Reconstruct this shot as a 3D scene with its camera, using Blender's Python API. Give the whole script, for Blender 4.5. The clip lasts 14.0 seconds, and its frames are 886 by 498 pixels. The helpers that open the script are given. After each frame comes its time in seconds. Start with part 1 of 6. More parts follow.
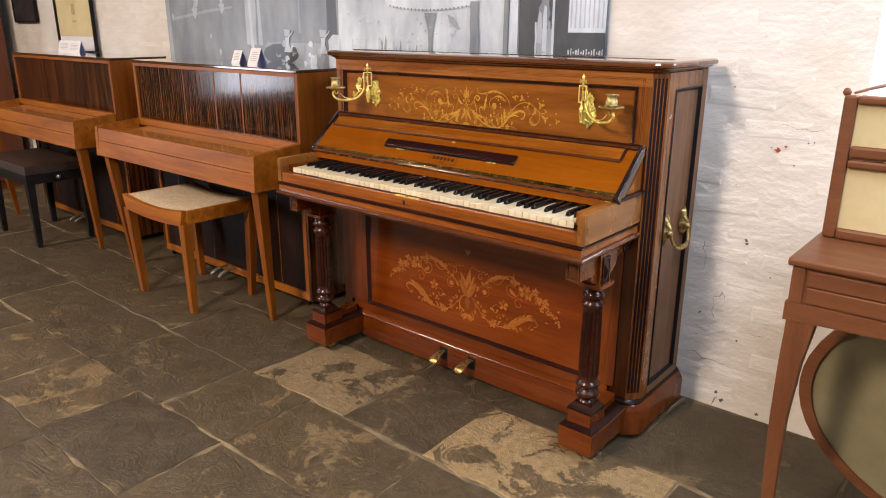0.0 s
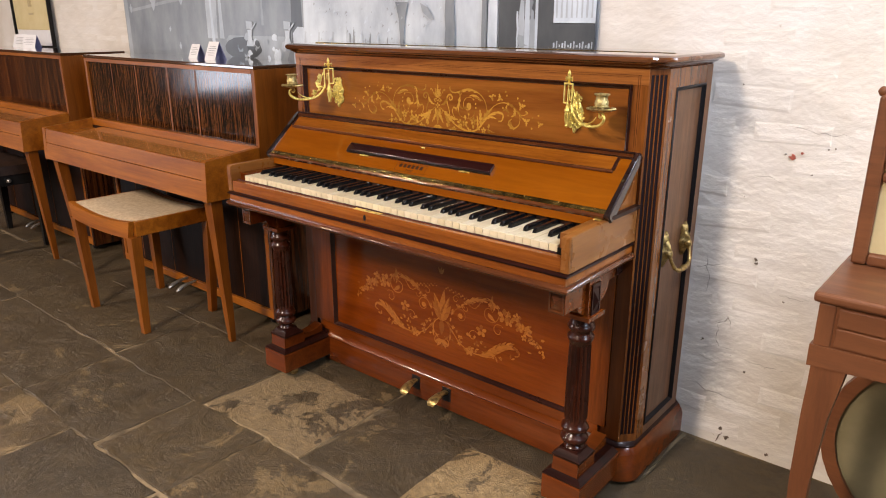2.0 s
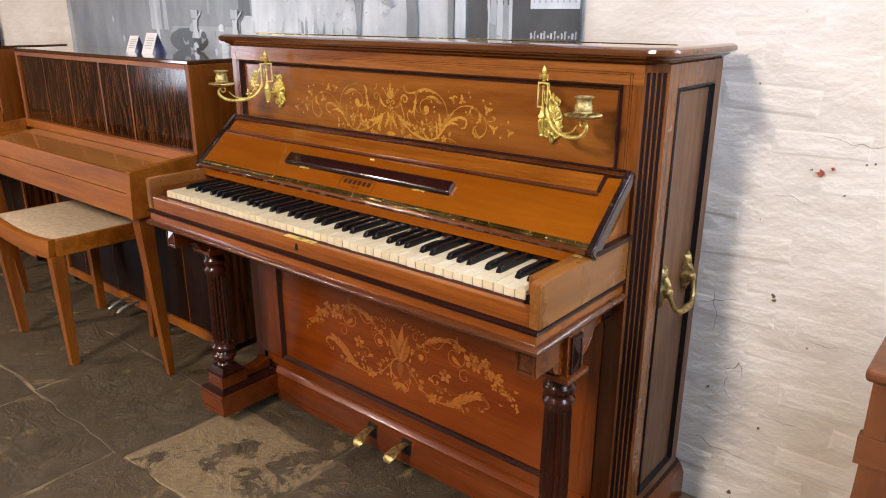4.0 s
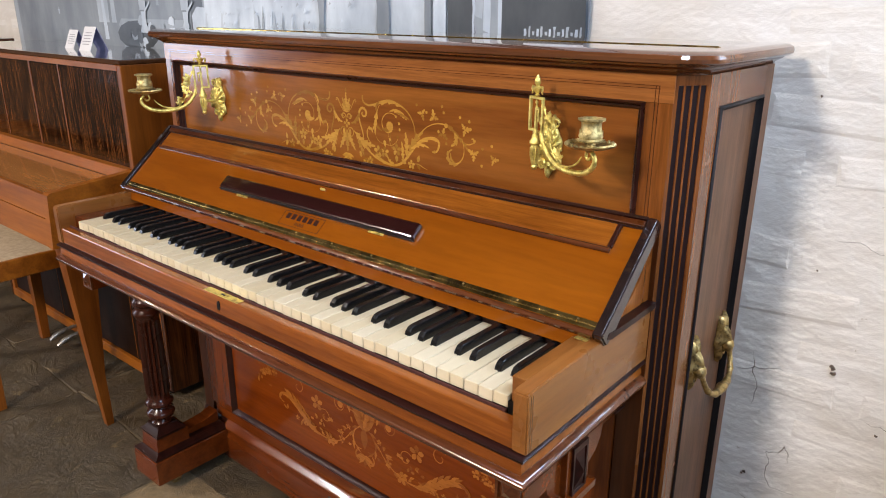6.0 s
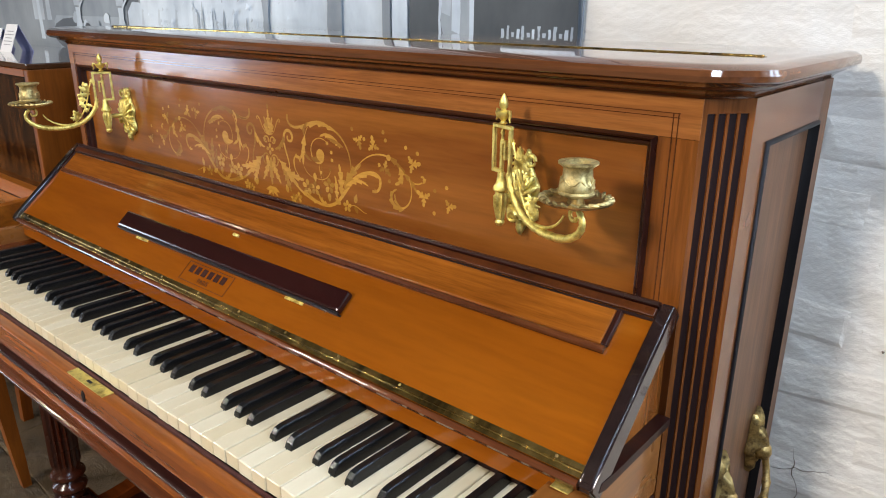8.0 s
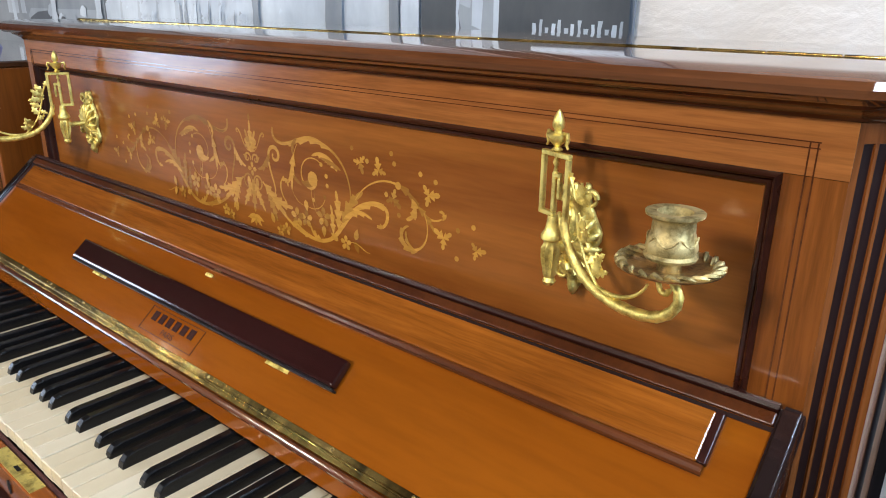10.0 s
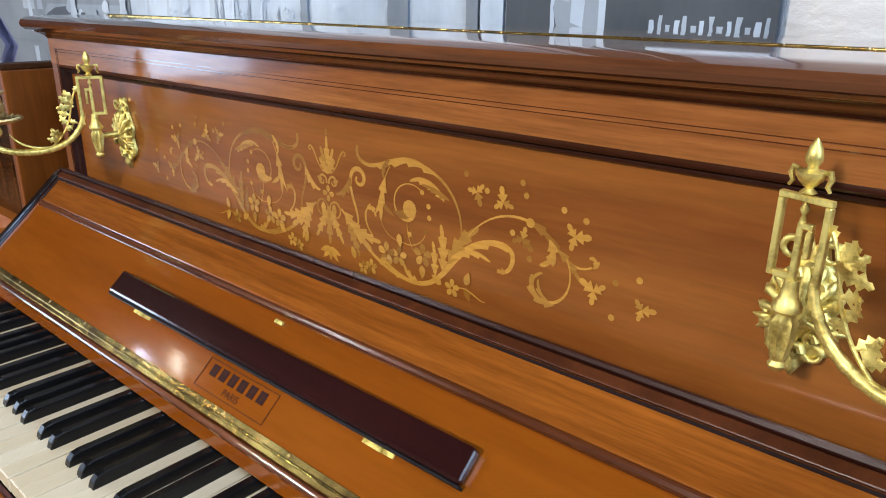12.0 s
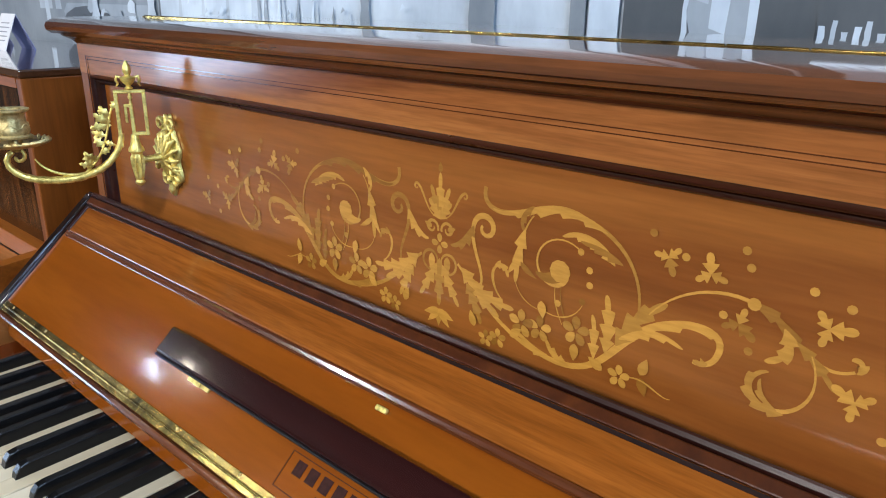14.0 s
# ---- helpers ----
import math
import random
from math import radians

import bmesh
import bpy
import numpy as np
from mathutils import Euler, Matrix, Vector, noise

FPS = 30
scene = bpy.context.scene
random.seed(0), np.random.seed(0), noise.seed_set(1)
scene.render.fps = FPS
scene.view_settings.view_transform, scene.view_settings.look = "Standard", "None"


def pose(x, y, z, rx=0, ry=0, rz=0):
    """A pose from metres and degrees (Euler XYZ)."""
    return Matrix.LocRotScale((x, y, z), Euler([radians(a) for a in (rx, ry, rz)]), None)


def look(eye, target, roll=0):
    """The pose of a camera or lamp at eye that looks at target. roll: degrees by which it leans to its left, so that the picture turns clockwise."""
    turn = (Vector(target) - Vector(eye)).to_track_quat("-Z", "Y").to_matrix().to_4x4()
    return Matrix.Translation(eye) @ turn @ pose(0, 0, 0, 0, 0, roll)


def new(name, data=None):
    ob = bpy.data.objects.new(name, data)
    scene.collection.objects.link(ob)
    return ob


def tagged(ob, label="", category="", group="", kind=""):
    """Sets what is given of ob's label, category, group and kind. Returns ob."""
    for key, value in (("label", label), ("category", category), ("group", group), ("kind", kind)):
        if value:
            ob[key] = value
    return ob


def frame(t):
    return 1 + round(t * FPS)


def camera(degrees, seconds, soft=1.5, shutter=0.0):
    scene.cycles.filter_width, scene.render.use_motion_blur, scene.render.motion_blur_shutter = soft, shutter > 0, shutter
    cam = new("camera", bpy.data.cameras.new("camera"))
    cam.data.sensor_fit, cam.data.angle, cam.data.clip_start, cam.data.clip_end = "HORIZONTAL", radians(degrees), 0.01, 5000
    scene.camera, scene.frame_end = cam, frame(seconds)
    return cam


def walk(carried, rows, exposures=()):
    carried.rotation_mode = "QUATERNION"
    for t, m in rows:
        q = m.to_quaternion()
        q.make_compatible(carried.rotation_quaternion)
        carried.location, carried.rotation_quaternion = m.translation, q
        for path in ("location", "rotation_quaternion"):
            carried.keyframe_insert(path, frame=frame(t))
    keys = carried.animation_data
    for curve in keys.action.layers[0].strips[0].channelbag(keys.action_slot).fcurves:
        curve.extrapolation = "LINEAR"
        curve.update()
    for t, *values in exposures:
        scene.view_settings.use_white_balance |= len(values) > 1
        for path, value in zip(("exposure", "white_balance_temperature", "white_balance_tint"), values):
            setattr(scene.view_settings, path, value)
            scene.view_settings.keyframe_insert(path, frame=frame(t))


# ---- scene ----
cam = camera(63.7, 14.0, soft=1.05)
METRES, EYE, TILT, LEAN, TURN = 2.0, 1.26, 0.0, 0.0, 40.2
ROWS = [
    (0.0, 0.0, 0.0, 0.0, 0.04, -17.46, -0.11),
    (0.5, 0.0053, 0.0389, -0.0049, 0.06, -17.66, -0.13),
    (1.0, 0.0126, 0.0751, -0.0063, -0.01, -17.75, -0.16),
    (1.5, 0.0244, 0.1095, -0.0084, -0.19, -17.78, -0.14),
    (2.0, 0.0385, 0.1463, -0.0092, -0.41, -17.77, -0.09),
    (2.5, 0.0536, 0.1883, -0.0115, -0.54, -17.77, -0.06),
    (3.0, 0.0685, 0.2314, -0.0144, -0.6, -17.9, -0.08),
    (5.5, 0.1219, 0.4746, -0.0204, -0.34, -18.71, -0.12),
    (6.0, 0.1297, 0.517, -0.0197, -0.23, -18.82, -0.16),
    (6.5, 0.1392, 0.5614, -0.0223, -0.13, -18.9, -0.14),
    (7.0, 0.1495, 0.6055, -0.0225, -0.04, -18.86, -0.26),
    (7.5, 0.1626, 0.6463, -0.0238, 0.04, -18.84, -0.32),
    (8.0, 0.1706, 0.6796, -0.0246, 0.1, -18.81, -0.41),
    (10.5, 0.1461, 0.8036, -0.0312, 0.47, -19.07, -0.66),
    (11.0, 0.1296, 0.8235, -0.0326, 0.57, -19.15, -0.66),
    (11.5, 0.1148, 0.8415, -0.0339, 0.69, -19.22, -0.64),
    (12.0, 0.102, 0.8582, -0.0329, 0.74, -19.19, -0.68),
    (12.5, 0.0892, 0.8775, -0.0308, 0.81, -19.05, -0.79),
    (13.0, 0.0759, 0.8974, -0.0317, 0.94, -19.12, -0.79),
    (13.5, 0.0611, 0.9162, -0.0333, 1.06, -19.26, -0.76),
    (14.0, 0.0446, 0.9381, -0.0334, 1.23, -19.18, -0.85),
]
walk(cam, [(t, pose(0, 0, EYE, TILT, LEAN, TURN) @ pose(METRES * x, METRES * y, METRES * z, 90 + pitch, roll, yaw)) for t, x, y, z, yaw, pitch, roll in ROWS], exposures=[(0.0, 0.15, 6700, 20), (3.0, 0.15, 6600, 20), (6.0, 0.13, 6050, 16), (8.0, 0.10, 5950, 11), (11.0, 0.15, 5650, 13), (14.0, 0.19, 5250, 10)])

# ---- light ----
world = bpy.data.worlds.new("world")
scene.world = world
world.use_nodes = True
wn = world.node_tree
sky = wn.nodes.new("ShaderNodeTexSky")
sky.sky_type, sky.sun_disc, sky.sun_elevation, sky.sun_rotation = "NISHITA", False, radians(40), radians(30)
wn.links.new(sky.outputs["Color"], wn.nodes["Background"].inputs["Color"])
wn.nodes["Background"].inputs["Strength"].default_value = 0.12


def area_lamp(name, sx, sy, power, colour, m):
    d = bpy.data.lights.new(name, "AREA")
    d.shape, d.size, d.size_y, d.energy, d.color = "RECTANGLE", sx, sy, power, colour
    ob = new(name, d)
    ob.matrix_world = m
    return ob


# ceiling strips: x, y, length, watts, width, warmth
# none is in view; the second and the cool last one are added fill
LAMPS = ((-1.5, -1.7, 1.2, 235, 0.45, (1.0, 0.86, 0.67)), (-4.7, -1.45, 1.2, 172, 0.10, (1.0, 0.88, 0.72)), (-5.62, -0.12, 0.16, 2.4, 0.10, (0.92, 0.96, 1.0)), (-5.12, 0.02, 0.16, 2.0, 0.10, (1.0, 0.78, 0.5)), (0.35, 0.95, 1.2, 56, 0.45, (0.80, 0.90, 1.0)))
for lx, ly, ll, power, wide, tint in LAMPS:
    area_lamp("strip_light", wide, ll, power, tint, look((lx, ly, 2.83), (lx, ly + 0.0001, 0)))
# daylight in the windows and in the far opening
area_lamp("window_light", 1.2, 1.1, 40, (0.72, 0.87, 1.0), look((0.275, 2.66, 1.63), (0.275, 0, 1.3)))
# unseen east window, assumed and placed for cool light from the right
area_lamp("east_window_light", 1.9, 0.8, 95, (0.68, 0.85, 1.0), look((3.35, 0.6, 2.35), (0, 0.7, 2.2)))
area_lamp("opening_light", 1.2, 1.56, 60, (0.80, 0.90, 1.0), look((-7.75, -1.65, 1.23), (0, -1.65, 1.23)))


# ---- materials ----
def mat(name, colour, rough=0.5, metal=0.0, spec=0.5, coat=0.0):
    m = bpy.data.materials.new(name)
    m.use_nodes = True
    b = m.node_tree.nodes["Principled BSDF"]
    b.inputs["Base Color"].default_value = (*colour, 1)
    b.inputs["Roughness"].default_value = rough
    b.inputs["Metallic"].default_value = metal
    b.inputs["Specular IOR Level"].default_value = spec
    b.inputs["Coat Weight"].default_value = coat
    b.inputs["Coat Roughness"].default_value = 0.06
    return m


def node(m, kind, **values):
    n = m.node_tree.nodes.new(kind)
    for key, value in values.items():
        n.inputs[key].default_value = value
    return n


def wire(m, a, b):
    m.node_tree.links.new(a, b)


def bsdf(m):
    return m.node_tree.nodes["Principled BSDF"]


def ramp(m, source, stops):
    r = m.node_tree.nodes.new("ShaderNodeValToRGB")
    els = r.color_ramp.elements
    while len(els) < len(stops):
        els.new(0.5)
    for e, (p, c) in zip(els, stops):
        e.position, e.color = p, (*c, 1)
    wire(m, source, r.inputs["Fac"])
    return r.outputs["Color"]


def mixed(m, fac, a, b, blend="MIX"):
    n = m.node_tree.nodes.new("ShaderNodeMix")
    n.data_type, n.blend_type = "RGBA", blend
    for slot, v in ((0, fac), (6, a), (7, b)):
        if hasattr(v, "links"):
            wire(m, v, n.inputs[slot])
        elif slot == 0:
            n.inputs[0].default_value = v
        else:
            n.inputs[slot].default_value = (*v, 1)
    return n.outputs[2]


def coords(m, scale):
    t = m.node_tree.nodes.new("ShaderNodeTexCoord")
    mp = node(m, "ShaderNodeMapping", Scale=scale)
    wire(m, t.outputs["Object"], mp.inputs["Vector"])
    return mp.outputs["Vector"]


def noise_of(m, vector, scale, detail=4.0, rough=0.55, distortion=0.0):
    n = node(m, "ShaderNodeTexNoise", Scale=scale, Detail=detail, Roughness=rough, Distortion=distortion)
    wire(m, vector, n.inputs["Vector"])
    return n.outputs["Fac"]


def bumped(m, height, strength, distance):
    n = node(m, "ShaderNodeBump", Strength=strength, Distance=distance)
    wire(m, height, n.inputs["Height"])
    wire(m, n.outputs["Normal"], bsdf(m).inputs["Normal"])


def wood(name, dark, light, along="x", grain=1.0, rough=0.3, coat=0.5, stretch=14.0, streak=0.5, low=0.3, high=0.68):
    """Polished wood: long streaks along one axis, fine pores, slow drift of tone."""
    m = mat(name, light, rough, spec=0.32, coat=coat)
    s = {"x": (1, stretch, stretch), "y": (stretch, 1, stretch), "z": (stretch, stretch, 1)}[along]
    v = coords(m, s)
    big = noise_of(m, v, 1.3 * grain, 5, 0.6, 0.6)
    fine = noise_of(m, v, 9 * grain, 3, 0.7)
    mid = tuple((a + b) / 2 for a, b in zip(dark, light))
    c = ramp(m, big, [(low, dark), ((low + high) / 2, mid), (high, light)])
    f = ramp(m, fine, [(0.35, (1 - streak,) * 3), (0.6, (1, 1, 1))])
    c = mixed(m, 0.6, c, f, "MULTIPLY")
    wire(m, c, bsdf(m).inputs["Base Color"])
    r = node(m, "ShaderNodeMapRange", **{"To Min": rough * 0.75, "To Max": rough * 1.35})
    wire(m, noise_of(m, coords(m, (1, 1, 1)), 7, 4), r.inputs["Value"])
    wire(m, r.outputs["Result"], bsdf(m).inputs["Roughness"])
    swell = node(m, "ShaderNodeMath")
    swell.operation = "MULTIPLY_ADD"
    wire(m, noise_of(m, coords(m, (1, 1, 1)), 5.5, 2, 0.5), swell.inputs[0])
    swell.inputs[1].default_value = 16.0
    wire(m, fine, swell.inputs[2])
    bumped(m, swell.outputs[0], 0.045, 0.001)
    return m


PANEL = wood("panel_mahogany", (0.195, 0.058, 0.009), (0.325, 0.115, 0.018), "x", 1.0, 0.18, 0.25, 12, 0.25)
SLIP = wood("slip_mahogany", (0.165, 0.040, 0.004), (0.315, 0.092, 0.012), "x", 1.4, 0.2, 0.25, 16, 0.4)
MOULD = wood("maroon_moulding", (0.012, 0.0034, 0.0026), (0.040, 0.010, 0.006), "x", 2.0, 0.28, 0.15, 14, 0.4)
# top rail: base colour made paler to include the sheen on its polish
RAIL = wood("sheen_rail_walnut", (0.225, 0.070, 0.014), (0.46, 0.175, 0.040), "x", 1.4, 0.2, 0.25, 16, 0.45)
STILE = wood("stile_walnut", (0.125, 0.033, 0.005), (0.29, 0.094, 0.016), "z", 1.4, 0.22, 0.25, 16, 0.45)
FALL = wood("fall_mahogany", (0.178, 0.042, 0.001), (0.255, 0.071, 0.003), "x", 0.8, 0.11, 0.3, 9, 0.2)
FALLRAIL = wood("fall_lip_walnut", (0.165, 0.044, 0.003), (0.30, 0.092, 0.009), "x", 1.6, 0.18, 0.4, 18, 0.45)
CHEEK = wood("cheek_walnut", (0.16, 0.050, 0.008), (0.28, 0.108, 0.024), "y", 1.2, 0.26, 0.3, 10, 0.3)
CASEWOOD = wood("dark_case_mahogany", (0.040, 0.009, 0.002), (0.095, 0.025, 0.0045), "z", 1.3, 0.30, 0.05, 14, 0.4)
PILASTER = wood("pilaster_walnut", (0.095, 0.027, 0.006), (0.235, 0.078, 0.017), "z", 1.6, 0.24, 0.2, 16, 0.45)
# striped veneer taken near black, with the shade under the key desk in it
LOWERWOOD = wood("shade_darkened_veneer", (0.002, 0.001, 0.0008), (0.030, 0.009, 0.003), "z", 4.0, 0.45, 0.0, 40, 0.8)
# lower front woods: darker copies that carry the shade below the key bed
LOWSTILE = wood("shaded_stile_mahogany", (0.080, 0.015, 0.0015), (0.165, 0.036, 0.0035), "z", 1.3, 0.22, 0.25, 14, 0.4)
LOWPANEL = wood("shaded_panel_mahogany", (0.135, 0.023, 0.0018), (0.220, 0.047, 0.0040), "x", 1.0, 0.18, 0.25, 12, 0.25)
COLUMN = wood("reddish_dark_column", (0.018, 0.004, 0.002), (0.052, 0.012, 0.005), "z", 2.0, 0.26, 0.2, 10, 0.4)
DARK = wood("dark_moulding", (0.009, 0.0025, 0.002), (0.030, 0.007, 0.004), "x", 2.0, 0.34, 0.1, 14, 0.4)
DARKRAIL = wood("brown_moulding", (0.055, 0.015, 0.006), (0.14, 0.042, 0.012), "x", 2.0, 0.16, 0.6, 14, 0.4)
# near-black wood that paints the shade inside flutes, grooves and gaps
RECESS_DARK = wood("recess_shade", (0.008, 0.002, 0.0015), (0.018, 0.005, 0.003), "z", 2.0, 0.55, 0.0, 10, 0.3)
BLACKWOOD = wood("ebonised_moulding", (0.006, 0.005, 0.006), (0.013, 0.011, 0.012), "z", 2.0, 0.42, 0.0, 10, 0.3)
LIDWOOD = wood("dark_polished_lid", (0.085, 0.028, 0.010), (0.19, 0.068, 0.022), "x", 1.4, 0.06, 1.0, 14, 0.4)
ENDWOOD = wood("dark_lacquered_end", (0.010, 0.006, 0.006), (0.026, 0.014, 0.012), "x", 1.4, 0.10, 0.8, 14, 0.4)
LEDGE = wood("maroon_ledge", (0.014, 0.003, 0.003), (0.028, 0.006, 0.005), "x", 2.0, 0.14, 0.6, 10, 0.3)
BASE = wood("base_mahogany", (0.085, 0.016, 0.002), (0.165, 0.036, 0.0045), "x", 1.1, 0.2, 0.3, 12, 0.3)
SIDE = wood("side_walnut", (0.095, 0.040, 0.016), (0.215, 0.098, 0.044), "z", 1.6, 0.40, 0.05, 12, 0.5)
TEAK = wood("teak", (0.19, 0.049, 0.003), (0.37, 0.118, 0.009), "x", 1.3, 0.36, 0.0, 14, 0.3)
TEAK_UP = wood("teak_upright", (0.13, 0.033, 0.002), (0.27, 0.080, 0.007), "z", 1.3, 0.36, 0.0, 14, 0.3)
ROSEWOOD = wood("striped_rosewood", (0.004, 0.0018, 0.0013), (0.34, 0.115, 0.024), "z", 5.0, 0.10, 0.15, 44, 0.8, 0.47, 0.78)
BROWNWOOD = wood("brown_veneer", (0.022, 0.007, 0.003), (0.16, 0.050, 0.012), "z", 2.2, 0.14, 0.2, 18, 0.5, 0.42, 0.78)
PINKWOOD = wood("worn_pinkish_wood", (0.125, 0.042, 0.016), (0.205, 0.075, 0.028), "x", 1.2, 0.45, 0.05, 8, 0.25)
PINKWOOD_UP = wood("worn_pinkish_upright", (0.125, 0.042, 0.016), (0.205, 0.075, 0.028), "z", 1.2, 0.45, 0.05, 8, 0.25)

for dull_wood in (DARK, RECESS_DARK, BLACKWOOD, LOWERWOOD):
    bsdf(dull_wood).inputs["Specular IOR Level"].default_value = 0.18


def metal(name, bright, dull, rough):
    m = mat(name, bright, rough, 0.85)
    v = coords(m, (1, 1, 1))
    c = ramp(m, noise_of(m, v, 85, 5, 0.7), [(0.36, dull), (0.56, bright)])
    wire(m, c, bsdf(m).inputs["Base Color"])
    r = node(m, "ShaderNodeMapRange", **{"To Min": rough * 0.7, "To Max": rough * 1.6})
    wire(m, noise_of(m, v, 120, 3), r.inputs["Value"])
    wire(m, r.outputs["Result"], bsdf(m).inputs["Roughness"])
    bumped(m, noise_of(m, v, 150, 4), 0.5, 0.0016)
    return m


BRASS = metal("gilt_brass", (0.92, 0.77, 0.23), (0.46, 0.34, 0.08), 0.40)
# hinge brass: colour bands along x paint its glints and dark reflections
HINGE = mat("glint_banded_brass", (0.5, 0.36, 0.11), 0.2, 0.95)
wire(HINGE, ramp(HINGE, noise_of(HINGE, coords(HINGE, (1.0, 0.25, 0.25)), 38, 3, 0.6), [(0.34, (0.10, 0.065, 0.02)), (0.5, (0.36, 0.25, 0.07)), (0.68, (0.62, 0.46, 0.16))]), bsdf(HINGE).inputs["Base Color"])
bumped(HINGE, noise_of(HINGE, coords(HINGE, (1.0, 0.3, 0.3)), 60, 3), 0.35, 0.0012)
AGED_BRASS = metal("aged_brass", (0.52, 0.37, 0.14), (0.16, 0.11, 0.05), 0.34)


def plain(name, dark, light, scale, rough, bump=0.1, depth=0.001, stretch=(1, 1, 1)):
    """A surface of one stuff: two tones mixed by broad and fine noise, with a light relief."""
    m = mat(name, light, rough)
    v = coords(m, stretch)
    f = noise_of(m, v, scale, 6, 0.6)
    wire(m, ramp(m, f, [(0.32, dark), (0.66, light)]), bsdf(m).inputs["Base Color"])
    bumped(m, noise_of(m, v, scale * 6, 4), bump, depth)
    return m


IVORY = plain("ivory_key", (0.58, 0.50, 0.34), (0.74, 0.67, 0.50), 14, 0.28, 0.03, 0.0003, (1, 0.3, 1))
oi = IVORY.node_tree.nodes.new("ShaderNodeObjectInfo")
base_in = bsdf(IVORY).inputs["Base Color"]
was = base_in.links[0].from_socket
wire(IVORY, mixed(IVORY, 0.5, was, ramp(IVORY, oi.outputs["Random"], [(0.0, (0.80, 0.72, 0.55)), (1.0, (1, 1, 1))]), "MULTIPLY"), base_in)
EBONY = plain("ebony_key", (0.004, 0.004, 0.0045), (0.008, 0.0075, 0.0075), 30, 0.24, 0.05, 0.0003)
bsdf(EBONY).inputs["Specular IOR Level"].default_value = 0.3
BLACK = plain("black_lacquer", (0.006, 0.006, 0.006), (0.014, 0.013, 0.013), 12, 0.3, 0.05)
INK = plain("dark_red_ink", (0.020, 0.004, 0.002), (0.035, 0.008, 0.004), 200, 0.6)
for dull_stuff in (INK, BLACK):
    bsdf(dull_stuff).inputs["Specular IOR Level"].default_value = 0.15
MAROON = plain("maroon_felt", (0.045, 0.010, 0.008), (0.075, 0.018, 0.012), 90, 0.9, 0.4, 0.002)


def marquetry(name, dark, light):
    m = mat(name, light, 0.22, coat=0.5)
    g = m.node_tree.nodes.new("ShaderNodeNewGeometry")
    tone = ramp(m, g.outputs["Random Per Island"], [(0.0, dark), (0.45, light), (1.0, tuple(min(1, c * 1.15) for c in light))])
    f = noise_of(m, coords(m, (1, 6, 6)), 50, 4)
    wire(m, mixed(m, 0.45, tone, ramp(m, f, [(0.3, (0.55, 0.5, 0.45)), (0.62, (1, 1, 1))]), "MULTIPLY"), bsdf(m).inputs["Base Color"])
    return m


INLAY = marquetry("satinwood_inlay", (0.27, 0.115, 0.014), (0.50, 0.250, 0.034))
# faded, and darkened further for the shade on the lower panel
INLAY_LOW = marquetry("faded_shaded_inlay", (0.22, 0.060, 0.008), (0.36, 0.120, 0.016))
FABRIC = plain("beige_fabric", (0.38, 0.285, 0.18), (0.52, 0.40, 0.26), 60, 0.95, 0.5, 0.002)
LEATHER = plain("dark_leather", (0.016, 0.008, 0.005), (0.036, 0.017, 0.010), 24, 0.5, 0.4, 0.002)
CREAM = plain("cream_cloth", (0.46, 0.37, 0.19), (0.60, 0.50, 0.28), 5, 0.85, 0.3, 0.001)
# darker than the cream cloth: the shade under the spinet top is in this colour
SHADED_CLOTH = plain("shaded_olive_cloth", (0.18, 0.152, 0.080), (0.26, 0.222, 0.125), 5, 0.9, 0.3, 0.001)
CRACK = plain("wall_crack", (0.10, 0.075, 0.055), (0.26, 0.21, 0.17), 120, 0.9)
PAPER = plain("white_card", (0.74, 0.74, 0.76), (0.82, 0.82, 0.84), 8, 0.8, 0.05)
CARDBLUE = plain("blue_card_back", (0.20, 0.22, 0.42), (0.26, 0.28, 0.50), 8, 0.8, 0.05)
PRINT = plain("grey_print", (0.30, 0.30, 0.33), (0.40, 0.40, 0.43), 80, 0.8)
WHITEPAINT = plain("white_paint", (0.72, 0.72, 0.70), (0.82, 0.82, 0.80), 6, 0.4, 0.05)
# for the unseen walls and ceiling: kept dark so less light fills the shadows
PLASTER = plain("bounce_cutting_plaster", (0.065, 0.052, 0.038), (0.115, 0.096, 0.072), 3, 0.85, 0.3, 0.004)
CEIL = plain("bounce_cutting_ceiling", (0.10, 0.08, 0.06), (0.17, 0.14, 0.11), 3, 0.85, 0.3, 0.004)
GLASS = mat("clear_glass", (1, 1, 1), 0.02)
bsdf(GLASS).inputs["Transmission Weight"].default_value = 1.0
MORTAR = plain("sandy_mortar", (0.060, 0.044, 0.025), (0.25, 0.185, 0.105), 11, 0.9, 0.6, 0.004)

# painted brick: thick chalky paint over lumpy brick, a few scuffs
WALLM = mat("white_painted_brick", (0.8, 0.78, 0.74), 0.7)
wv = coords(WALLM, (1, 1, 1))
broad, lump, grit = noise_of(WALLM, wv, 2.2, 4), noise_of(WALLM, coords(WALLM, (1, 1, 1.5)), 6.5, 4, 0.5, 0.15), noise_of(WALLM, wv, 75, 4, 0.7)
wc = ramp(WALLM, broad, [(0.3, (0.68, 0.625, 0.55)), (0.6, (0.80, 0.77, 0.73))])
wc = mixed(WALLM, 1.0, wc, ramp(WALLM, noise_of(WALLM, wv, 34, 6, 0.75), [(0.27, (0.55, 0.48, 0.40)), (0.34, (1, 1, 1))]), "MULTIPLY")
wire(WALLM, wc, bsdf(WALLM).inputs["Base Color"])
hsum = node(WALLM, "ShaderNodeMath")
hsum.operation = "MULTIPLY_ADD"
wire(WALLM, grit, hsum.inputs[0])
